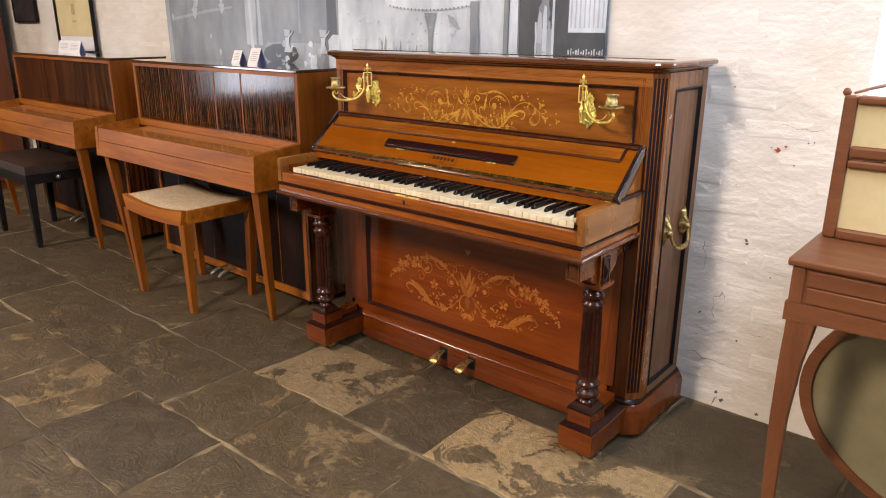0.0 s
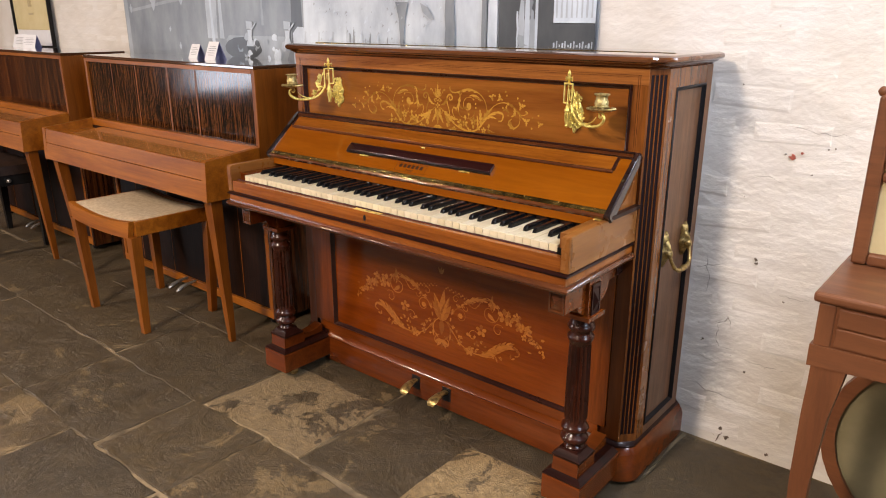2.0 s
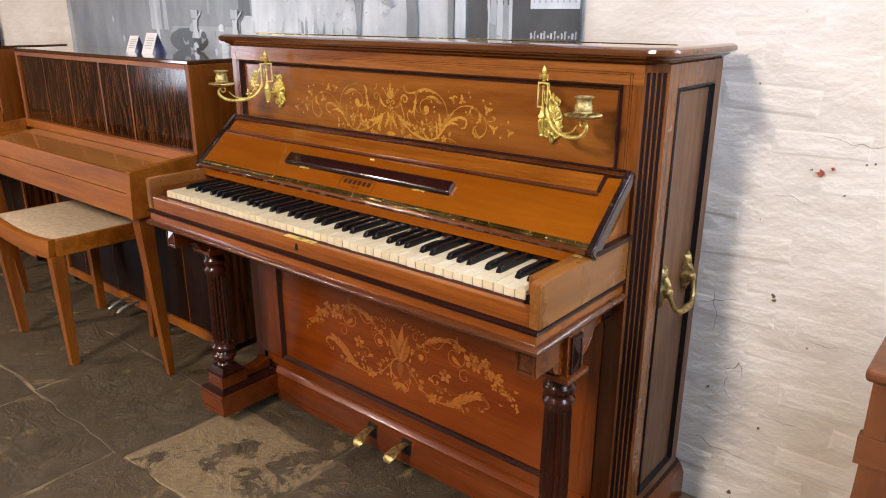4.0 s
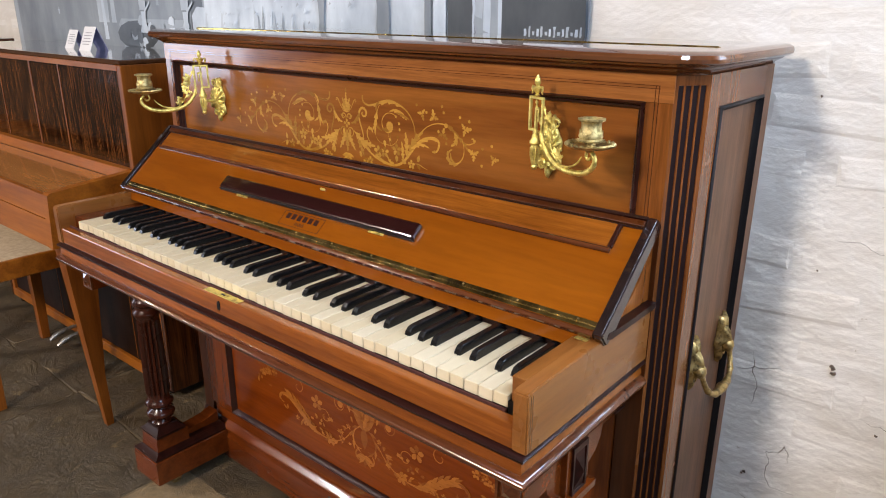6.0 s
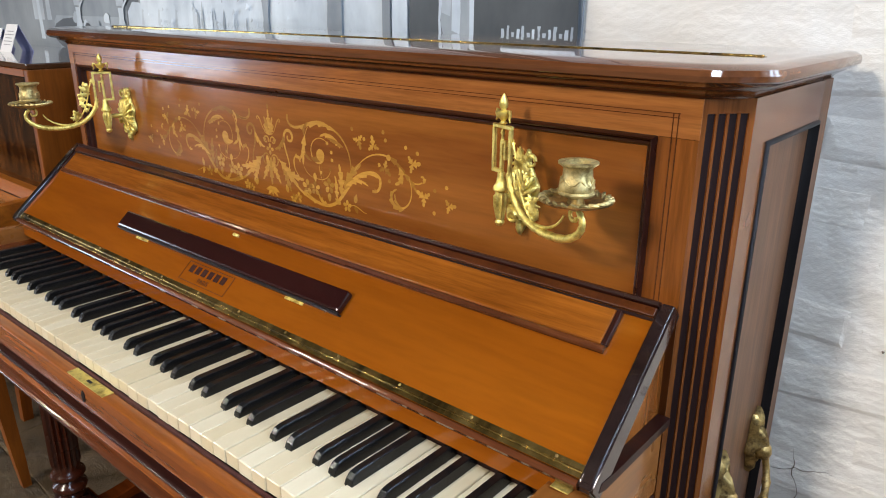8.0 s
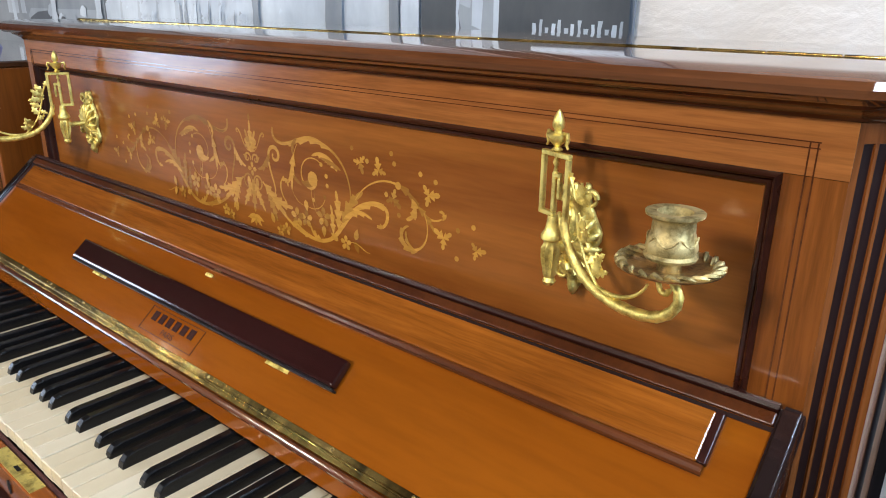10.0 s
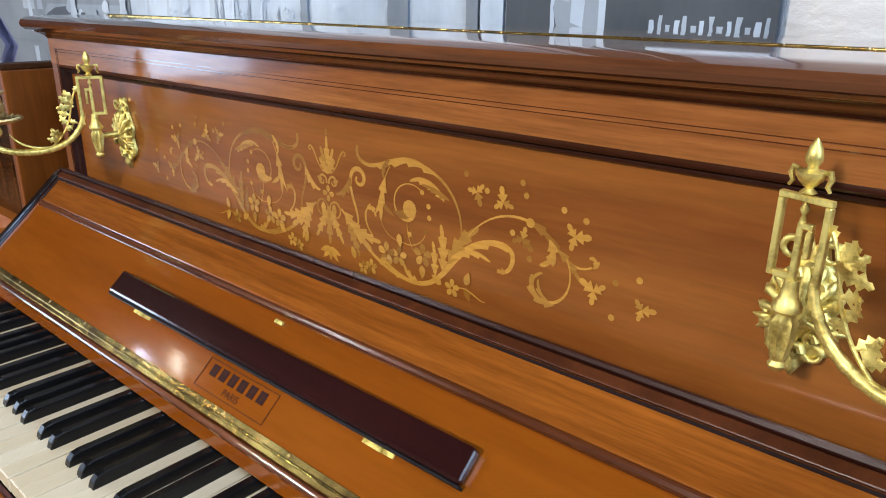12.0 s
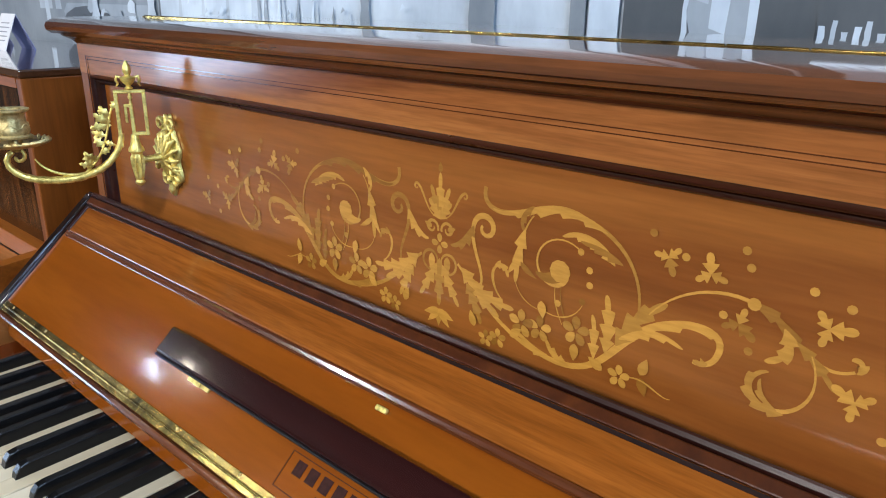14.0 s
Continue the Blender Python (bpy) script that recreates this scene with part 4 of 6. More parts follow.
q.ribbon(coil((0.0095, 0.987), 0.0095, 0.007, -110, 230), 0.0018, 0.0026, 0.0012)
q.leaf((0.0085, 0.993), -90, 0.016, 0.007)
q.plume([(0, 0.990 - 0.0043 * k) for k in range(11)], 0.014, 4, 0, False)
q.plume(path(((0.003, 0.985), (0.008, 0.975), (0.015, 0.962), (0.022, 0.952))), 0.012, 4)
for a, l in ((-90, 0.016), (-58, 0.019), (-30, 0.018)):
    q.leaf((0.0, 0.944), a, l, 0.0065, 0.15 if a != -90 else 0, a != -90)
# upright scroll beside the middle
up = path(((0.040, 0.972), (0.056, 0.985), (0.030, 1.006), (0.036, 1.028))) + coil((0.0475, 1.0265), 0.0115, 0.003, 170, -210)
q.ribbon(up, 0.0018, 0.0052, 0.0024)
q.plume(path(((0.036, 1.026), (0.030, 1.014), (0.024, 1.006), (0.012, 1.005))), 0.013, 4, 1)
q.ribbon(path(((0.066, 0.972), (0.052, 0.982), (0.054, 1.004), (0.066, 0.998))), 0.0012, 0.0030, 0.001)
q.plume(path(((0.058, 0.998), (0.064, 1.003), (0.070, 0.999), (0.071, 0.992))), 0.007, 3)
# acanthus sweep along the bottom, then out and up to a hooked leaf
sweep = path(((0.020, 0.990), (0.042, 0.972), (0.062, 0.943), (0.110, 0.937)), ((0.110, 0.937), (0.152, 0.932), (0.160, 0.960), (0.180, 0.979)), ((0.180, 0.979), (0.200, 1.000), (0.238, 1.006), (0.237, 0.988)), ((0.237, 0.988), (0.236, 0.978), (0.230, 0.972), (0.221, 0.974)))
q.ribbon(sweep, 0.0025, 0.0060, 0.0030)
q.plume(sweep[26:52], 0.0115, 4, -1)
q.plume(sweep[50:57], 0.0085, 2, -1)
q.plume(path(((0.024, 0.988), (0.036, 0.978), (0.050, 0.962), (0.064, 0.956))), 0.018, 4)
q.plume(path(((0.036, 0.976), (0.048, 0.972), (0.060, 0.966), (0.078, 0.967))), 0.014, 4)
q.plume(path(((0.030, 0.976), (0.036, 0.966), (0.042, 0.956), (0.046, 0.944))), 0.013, 4)
q.plume(path(((0.112, 0.939), (0.100, 0.938), (0.088, 0.944), (0.078, 0.954))), 0.010, 3, 1)
q.plume(path(((0.130, 0.937), (0.118, 0.938), (0.112, 0.944), (0.108, 0.953))), 0.010, 3, -1)
q.plume(path(((0.158, 0.958), (0.160, 0.972), (0.160, 0.984), (0.156, 1.002))), 0.014, 4)
q.plume(path(((0.166, 0.966), (0.172, 0.980), (0.180, 0.994), (0.200, 1.008))), 0.017, 4)
q.plume(path(((0.150, 0.950), (0.148, 0.964), (0.150, 0.974), (0.146, 0.984))), 0.009, 3)
q.plume(path(((0.168, 0.972), (0.185, 0.984), (0.196, 0.988), (0.214, 0.980))), 0.011, 4, -1)
# great C scroll above it
great = path(((0.180, 0.990), (0.184, 1.020), (0.166, 1.046), (0.134, 1.052)), ((0.134, 1.052), (0.108, 1.062), (0.086, 1.044), (0.064, 1.043)), ((0.064, 1.043), (0.050, 1.043), (0.044, 1.050), (0.047, 1.060)))
q.ribbon(great, 0.0016, 0.0045, 0.0036)
q.plume(great[11:33], 0.0125, 5, 1)
q.plume(path(((0.092, 1.053), (0.082, 1.047), (0.078, 1.036), (0.086, 1.031))), 0.008, 3, 1)
q.plume(path(((0.160, 1.024), (0.150, 1.038), (0.130, 1.044), (0.117, 1.036))), 0.0125, 4, 1)
q.plume(path(((0.166, 1.026), (0.154, 1.032), (0.144, 1.034), (0.132, 1.036))), 0.009, 3, 1)
# inner coil with its bud and hanging leaf
q.ribbon(coil((0.115, 1.010), 0.026, 0.009, 40, 330), 0.0010, 0.0018, 0.0042)
q.plume(path(((0.096, 1.004), (0.104, 0.998), (0.122, 0.998), (0.121, 1.016))), 0.013, 2, 1)
q.dot((0.117, 1.009), 0.0088)
hang = path(((0.092, 1.046), (0.082, 1.034), (0.080, 1.016), (0.078, 0.990)))
q.ribbon(hang, 0.0010, 0.0020, 0.001)
q.plume(hang[4:], 0.011, 3)
q.leaf((0.081, 1.008), 215, 0.016, 0.005, 0.3)
q.leaf((0.082, 1.008), -50, 0.018, 0.005, 0.3)
for xx in (0.114, 0.119):
    q.ribbon(path(((xx, 0.998), (xx - 0.001, 0.988), (xx + 0.001, 0.980), (xx + 0.008, 0.968))), 0.0007, 0.0011, 0.0006)
q.ribbon(path(((0.100, 0.977), (0.116, 0.968), (0.134, 0.976), (0.138, 0.990))), 0.0007, 0.0011, 0.0006)
q.ribbon(path(((0.078, 0.992), (0.082, 0.978), (0.094, 0.974), (0.103, 0.974))), 0.0006, 0.0010, 0.0006)
for c in ((0.133, 1.028), (0.141, 1.016), (0.142, 1.005), (0.137, 0.991), (0.117, 0.984)):
    q.dot(c, 0.0027)
# outer tendril, its hooked end and low scroll
outer = path(((0.188, 0.997), (0.205, 1.022), (0.240, 1.036), (0.268, 1.018)), ((0.268, 1.018), (0.284, 1.004), (0.296, 0.990), (0.312, 1.000)))
q.ribbon(outer, 0.0010, 0.0030, 0.0018)
q.plume(coil((0.311, 1.004), 0.005, 0.003, -70, 130, 8), 0.006, 2)
q.plume(outer[11:24], 0.0085, 3)
q.plume(path(((0.272, 1.014), (0.280, 1.002), (0.276, 0.994), (0.264, 0.990))), 0.011, 3)
q.plume(path(((0.280, 1.008), (0.290, 1.000), (0.297, 0.994), (0.304, 0.984))), 0.008, 3)
q.dot((0.253, 1.024), 0.0042)
low = path(((0.289, 1.002), (0.302, 0.976), (0.284, 0.956), (0.268, 0.960)))
q.ribbon(low, 0.0008, 0.0022, 0.0036)
q.plume(path(((0.280, 0.959), (0.258, 0.954), (0.248, 0.978), (0.268, 0.984))), 0.011, 5, 1)
q.plume(path(((0.276, 0.960), (0.266, 0.963), (0.263, 0.970), (0.264, 0.978))), 0.007, 3, 1)
for c, r, a in (((0.197, 1.040), 0.013, -70), ((0.225, 1.036), 0.014, 100), ((0.246, 1.009), 0.014, -40), ((0.295, 1.021), 0.015, 10), ((0.315, 0.981), 0.015, 150), ((0.356, 0.977), 0.012, 10)):
    q.ivy(c, r, a)
for c in ((0.185, 1.054), (0.208, 1.043), (0.244, 1.056), (0.248, 1.046), (0.284, 1.041), (0.304, 1.036), (0.254, 0.993), (0.333, 0.993), (0.352, 1.000), (0.332, 0.964), (0.236, 1.012)):
    q.dot(c, 0.0028)
for c, r in (((0.134, 0.967), 0.0125), ((0.103, 0.959), 0.0115), ((0.086, 0.958), 0.0125), ((0.171, 0.944), 0.0095), ((0.064, 0.938), 0.009), ((0.052, 0.934), 0.008)):
    q.flower(c, r)
for c, a in (((0.187, 0.951), 75), ((0.187, 0.949), -70), ((0.158, 0.944), 150), ((0.103, 0.982), -80), ((0.134, 0.957), -90), ((0.076, 0.944), 40), ((0.040, 0.941), 110)):
    q.leaf(c, a, 0.014, 0.0075)
q.ribbon(path(((0.172, 0.943), (0.190, 0.955), (0.200, 0.938), (0.210, 0.941))), 0.0008, 0.0014, 0.0006)
part("inlay", q.bm, INLAY, panel_up, "yellow satinwood scroll and flower inlay")

w = Marquetry(0.004, 0.009)
for a, l in ((90, 0.115), (104, 0.100), (76, 0.100), (116, 0.075), (64, 0.075)):
    w.leaf((0, 0.312), a, l, 0.026, 0.1 if a > 90 else -0.1, False)
w.leaf((0.0, 0.318), -90, 0.055, 0.022, 0, False)
w.ribbon(path(((0.0, 0.335), (0.02, 0.345), (0.035, 0.355), (0.05, 0.352))) + coil((0.077, 0.352), 0.028, 0.008, 180, -230), 0.003, 0.003, 0.0018)
w.dot((0.077, 0.352), 0.009)
w.ribbon(path(((0.012, 0.320), (0.050, 0.300), (0.040, 0.255), (0.010, 0.262))), 0.003, 0.005, 0.002)
w.acanthus(path(((0.012, 0.320), (0.050, 0.300), (0.040, 0.255), (0.010, 0.262))), 0.030, 35, 4, 1)
w.ribbon(coil((0.016, 0.240), 0.016, 0.004, 60, -240), 0.004, 0.004, 0.002)
for a in (-90, -55, -25):
    w.leaf((0, 0.248), a, 0.034, 0.012, 0, a != -90)
lowsweep = path(((0.045, 0.292), (0.070, 0.250), (0.110, 0.236), (0.150, 0.240)), ((0.150, 0.240), (0.200, 0.246), (0.225, 0.300), (0.275, 0.306)), ((0.275, 0.306), (0.305, 0.306), (0.312, 0.280), (0.288, 0.277)))
w.ribbon(lowsweep, 0.002, 0.0055, 0.003)
w.acanthus(lowsweep[16:30], 0.040, 40, 7)
w.acanthus(lowsweep[4:14], 0.026, 40, 4, -1)
w.ribbon(path(((0.105, 0.410), (0.120, 0.385), (0.140, 0.390), (0.145, 0.405))) + coil((0.192, 0.392), 0.046, 0.010, 165, -330, 34), 0.002, 0.0035, 0.002)
w.acanthus(path(((0.095, 0.400), (0.115, 0.415), (0.150, 0.430), (0.185, 0.430))), 0.030, 35, 4)
w.leaf((0.20, 0.405), 110, 0.045, 0.016, -0.4)
w.leaf((0.185, 0.392), -60, 0.035, 0.014, 0.4)
for c, r in (((0.160, 0.325), 0.022), ((0.245, 0.396), 0.026), ((0.262, 0.384), 0.018), ((0.115, 0.242), 0.018), ((0.300, 0.376), 0.018), ((0.328, 0.372), 0.017), ((0.290, 0.405), 0.015),
             ((0.318, 0.348), 0.012), ((0.345, 0.345), 0.013), ((0.362, 0.338), 0.011), ((0.075, 0.262), 0.012)):
    w.flower(c, r)
frng = random.Random(9)
for k in range(30):
    t = frng.random()
    c = (0.27 + 0.12 * t, 0.405 - 0.075 * t + frng.uniform(-0.022, 0.022))
    if k % 2:
        w.dot(c, 0.0045)
    else:
        w.leaf(c, frng.uniform(0, 360), 0.014, 0.008)
for k in range(40):
    ang = frng.uniform(0, 2 * math.pi)
    c = (0.19 + 0.15 * math.cos(ang), 0.335 + 0.085 * math.sin(ang))
    (w.flower(c, 0.008) if k % 3 == 0 else w.leaf(c, frng.uniform(0, 360), 0.016, 0.006))
for x, z, r in ((0.13, 0.30, 0.020), (0.225, 0.345, 0.022), (0.10, 0.385, 0.018), (0.06, 0.405, 0.014)):
    w.ribbon(coil((x, z), r, r * 0.25, 40, 420), 0.0014, 0.0024, 0.001)
for k in range(16):
    w.leaf((frng.uniform(0.05, 0.20), frng.uniform(0.25, 0.30)), frng.uniform(0, 360), 0.012, 0.007)
for k in range(12):
    w.dot((0.02 + 0.0075 * k, 0.432 - 0.0016 * k + 0.006 * (k % 2)), 0.003)
for a in (60, 90, 120):
    w.leaf((0.0, 0.475), a, 0.024, 0.008, 0, False)
w.plume(lowsweep[14:32], 0.020, 6)
w.plume(lowsweep[28:40], 0.014, 3, -1)
w.plume(path(((0.100, 0.405), (0.120, 0.420), (0.150, 0.432), (0.185, 0.425))), 0.018, 5)
w.plume(path(((0.205, 0.402), (0.215, 0.425), (0.200, 0.440), (0.180, 0.438))), 0.012, 4, -1)
for a in (70, 110):
    w.plume([(0.0032 * k * math.cos(radians(a)) * 3, 0.318 + 0.0032 * k * math.sin(radians(a)) * 3) for k in range(10)], 0.016, 4, 0, False)
part("inlay", w.bm, INLAY_LOW, panel_low, "faded yellow scroll and flower inlay, darkened for shade")


# ---- candle sconces ----
def sconce(side, u, direction):
    """A swinging gilt candle arm on a cast back plate; direction: degrees of its arm in plan."""
    top = thing("candle_sconce", CX + u, 1.905 + 0.0065, 0, "gilt brass candle sconce with leafy swinging arm", "sconce", "candle sconces on the piano")
    plate = bmesh.new()
    rim = []
    for i in range(40):
        a = 2 * math.pi * i / 40
        r = 1 + 0.12 * math.sin(7 * a) + 0.06 * math.sin(11 * a + 1)
        rim.append((0.0205 * r * math.cos(a) * (1 - 0.25 * math.sin(a)), 0.045 * r * math.sin(a) + 1.016))
    rings = [[(x, -0.0006, z) for x, z in rim], [(x, -0.004, z) for x, z in rim]]
    for f, d in ((0.82, -0.0065), (0.62, -0.005), (0.45, -0.010), (0.22, -0.016)):
        rings.append([(x * f, d, 1.014 + (z - 1.014) * f) for x, z in rim])
    smooth(part("back_plate", loft(plate, rings), BRASS, top), 60)
    plate_ob = top.children[0]
    for k in range(9):
        orn = bmesh.new()
        a = radians(-160 + 40 * k)
        c = Vector((0.012 * math.cos(a), -0.008, 1.012 + 0.027 * math.sin(a)))
        tube(orn, [c + Vector((0.0035 * math.cos(j * 0.9), -0.003 + 0.0006 * j, 0.0045 * math.sin(j * 0.9))) for j in range(7)], [0.0030, 0.0033, 0.0031, 0.0028, 0.0024, 0.002, 0.0014], 6)
        smooth(part("curl", orn, BRASS, plate_ob), 60)
    for k in range(11):
        a = radians(-20 + 22 * k)
        ray = [Vector((0, -0.013, 1.010)), Vector((0.010 * math.cos(a), -0.013, 1.010 + 0.013 * math.sin(a))), Vector((0.022 * math.cos(a), -0.010, 1.010 + 0.031 * math.sin(a))), Vector((0.0245 * math.cos(a), -0.006, 1.010 + 0.035 * math.sin(a)))]
        smooth(part("shell_rib", tube(bmesh.new(), ray, [0.0014, 0.0024, 0.0036, 0.0014], 7), BRASS, plate_ob), 60)
    for cx, cz, cr in ((-0.0105, 0.985, 0.0056), (0.0105, 0.985, 0.0056), (-0.0115, 1.052, 0.0060), (0.0115, 1.052, 0.0060)):
        loop = [Vector((cx + cr * math.cos(0.5 * j), -0.006, cz + cr * math.sin(0.5 * j))) for j in range(13)]
        smooth(part("scroll_ring", tube(bmesh.new(), loop, [0.0024, 0.0026, 0.0026, 0.0025, 0.0024, 0.0023, 0.0022, 0.0021, 0.0020, 0.0019, 0.0018, 0.0017, 0.0014], 7), BRASS, plate_ob), 60)
    for sx in (-1, 1):
        for k in range(3):
            a = radians(150 + 34 * k)
            leaf = [Vector((sx * -0.012, -0.007, 1.004)), Vector((sx * (-0.012 + 0.008 * math.cos(a)), -0.011, 1.004 + 0.008 * math.sin(a))), Vector((sx * (-0.012 + 0.016 * math.cos(a)), -0.008, 1.004 + 0.016 * math.sin(a)))]
            smooth(part("side_leaf", tube(bmesh.new(), leaf, [0.0016, 0.0034, 0.0006], 7), BRASS, plate_ob), 60)
    orn = bmesh.new()
    lathe(orn, [(0.0005, -0.008), (0.003, -0.004), (0.0045, 0.0), (0.003, 0.004), (0.0042, 0.008), (0.002, 0.010)], (0, -0.006, 0.974), 10)
    smooth(part("drop", orn, BRASS, plate_ob), 60)
    ax = -0.044
    knuckle = bmesh.new()
    lathe(knuckle, [(0.0006, 0.984), (0.004, 0.986), (0.0055, 0.989), (0.004, 0.992), (0.0052, 0.994), (0.0062, 1.000), (0.0074, 1.005), (0.0082, 1.011), (0.0082, 1.018), (0.0060, 1.021), (0.0060, 1.023), (0.0086, 1.025), (0.0086, 1.028), (0.0060, 1.032), (0.0050, 1.036), (0.0040, 1.044)], (0, ax, 0), 48, 8, 0.0026, (0.998, 1.0185))
    tube(knuckle, [(0, -0.008, 1.016), (0, -0.02, 1.014), (0, ax, 1.014)], [0.005, 0.0038, 0.004], 8)
    smooth(part("knuckle", knuckle, BRASS, top), 50)
    turn = Matrix.Translation((0, ax, 0)) @ Matrix.Rotation(radians(direction), 4, "Z")

    def put(bm):
        bmesh.ops.transform(bm, matrix=turn, verts=bm.verts)
        return bm

    arm = bmesh.new()
    t = 0.0021
    for x0, x1, z0, z1 in ((-0.0165, 0.0165, 1.0905, 1.0945), (-0.0165, -0.0125, 1.043, 1.0905), (0.0125, 0.0165, 1.030, 1.0905), (-0.0125, 0.002, 1.043, 1.047), (-0.002, 0.002, 1.047, 1.078),
                           (-0.002, 0.0075, 1.075, 1.0785), (0.0045, 0.0075, 1.058, 1.075)):
        box(arm, x0, x1, -t, t, z0, z1, 0.0006, 1)
    put(arm)
    arm_ob = part("arm", arm, BRASS, top)
    curve = bmesh.new()
    pts = bezier((0.013, 0, 1.046), (0.020, 0, 1.010), (0.050, 0, 0.994), (0.092, 0, 0.997), 18) + bezier((0.092, 0, 0.997), (0.128, 0, 0.999), (0.140, 0, 1.022), (0.124, 0, 1.031), 12)[1:]
    tube(curve, pts, [0.0026 + 0.0016 * math.sin(math.pi * i / (len(pts) - 1)) + 0.0005 * (i % 2) for i in range(len(pts))], 10)
    tube(curve, [Vector((0.120 + (0.010 - 0.0007 * i) * math.cos(radians(70 + 24 * i)), 0, 1.025 + (0.010 - 0.0007 * i) * math.sin(radians(70 + 24 * i)))) for i in range(13)], 0.0020, 8)
    tube(curve, bezier((0.050, 0, 1.004), (0.070, 0, 0.998), (0.095, 0, 1.004), (0.104, 0, 1.022), 14), [0.0024 - 0.0001 * i for i in range(15)], 8)
    put(curve)
    smooth(part("scroll", curve, BRASS, arm_ob), 60)
    leaves = bmesh.new()
    stem = bezier((0.018, 0, 1.078), (0.030, 0, 1.060), (0.024, 0, 1.030), (0.055, 0, 1.004), 12)
    tube(leaves, stem, 0.0013, 6)
    lr = random.Random(3)
    for i, ang, ln in ((1, 120, 0.012), (2, 20, 0.013), (3, 60, 0.017), (4, -10, 0.019), (4, 45, 0.019), (5, 90, 0.016), (6, 15, 0.017), (7, 200, 0.012), (8, 60, 0.016), (9, 150, 0.013), (10, 40, 0.016), (11, 70, 0.018), (11, 20, 0.014)):
        p, d = Vector(stem[i]), Vector((math.cos(radians(ang)), lr.uniform(-0.45, 0.45), math.sin(radians(ang)))).normalized()
        s = d.cross(Vector((0, 1, 0))).normalized()
        nrm = s.cross(d)
        ring = []
        for f in (0.0, 0.15, 0.3, 0.45, 0.6, 0.75, 0.88, 1.0):
            wd = ln * (0.24 + 0.10 * math.cos(f * 21)) * math.sin(math.pi * min(1, f * 0.9 + 0.08)) + 0.0002
            c = p + d * ln * f + nrm * (0.0022 * math.sin(f * 3))
            ring.append([c + s * wd, c + nrm * 0.0012, c - s * wd, c - nrm * 0.0008])
        loft(leaves, ring)
    put(leaves)
    smooth(part("leaf_spray", leaves, BRASS, arm_ob), 60)
    urn = lathe(bmesh.new(), [(0.0025, 1.0945), (0.0048, 1.096), (0.0022, 1.0985), (0.0065, 1.103), (0.0082, 1.106), (0.0085, 1.108), (0.003, 1.1095), (0.0028, 1.111), (0.0046, 1.1135), (0.0047, 1.1165), (0.0036, 1.121), (0.0014, 1.1252), (0.0004, 1.1265)], n=16)
    for sx in (-1, 1):
        tube(urn, [(sx * 0.0075, 0, 1.108), (sx * 0.011, 0, 1.109), (sx * 0.0122, 0, 1.105), (sx * 0.0105, 0, 1.101), (sx * 0.0125, 0, 1.098)], [0.0016, 0.0018, 0.0017, 0.0014, 0.001], 6)
    tube(urn, [(0, 0, 1.0905), (0, 0, 1.086), (0, 0, 1.083), (0, 0, 1.078)], [0.0012, 0.0028, 0.0012, 0.0022], 8)
    put(urn)
    smooth(part("urn_finial", urn, BRASS, arm_ob), 50)
    pan = lathe(bmesh.new(), [(0.004, 1.031), (0.006, 1.034), (0.014, 1.0355), (0.028, 1.0385), (0.0345, 1.0410), (0.0355, 1.0425), (0.0340, 1.0430), (0.028, 1.0408), (0.014, 1.0385), (0.008, 1.038), (0.007, 1.0455)], (0.120, 0, 0), 32)
    put(pan)
    smooth(part("drip_pan", pan, AGED_BRASS, arm_ob, "tarnished drip pan"), 50)
    wreath = bmesh.new()
    for k in range(22):
        a = 2 * math.pi * k / 22
        tube(wreath, [Vector((0.120 + r * math.cos(a + b), r * math.sin(a + b), z)) for r, b, z in ((0.027, -0.10, 1.0412), (0.030, 0.0, 1.0432), (0.0335, 0.10, 1.0438), (0.035, 0.2, 1.0432))], [0.0008, 0.0021, 0.0018, 0.0006], 5)
    put(wreath)
    smooth(part("leaf_rim", wreath, PALE_BRASS, arm_ob, "gilt leaf rim"), 60)
    cup = lathe(bmesh.new(), [(0.007, 1.0455), (0.0165, 1.0465), (0.0175, 1.0485), (0.0155, 1.0505), (0.0168, 1.054), (0.0160, 1.058), (0.0140, 1.064), (0.0135, 1.0715), (0.0150, 1.0735), (0.0185, 1.0755), (0.0188, 1.0775), (0.0165, 1.078), (0.0115, 1.0775), (0.0108, 1.060), (0.0002, 1.060)], (0.120, 0, 0), 32)
    swags = []
    for k in range(6):
        a = 2 * math.pi * k / 6
        swag = bmesh.new()
        tube(swag, [Vector((0.120 + 0.0158 * math.cos(a + b), 0.0158 * math.sin(a + b), 1.062 - 0.005 * math.sin((b + 0.45) / 0.9 * math.pi))) for b in (-0.45, -0.2, 0, 0.2, 0.45)], 0.0007, 5)
        put(swag)
        swags.append(swag)
    put(cup)
    smooth(part("candle_cup", cup, PALE_BRASS, arm_ob, "pale brass candle cup with swags"), 50)
    for swag in swags:
        smooth(part("swag", swag, PALE_BRASS, arm_ob), 60)


sconce(1, 0.455, -19)
sconce(-1, -0.437, 180 + 62)


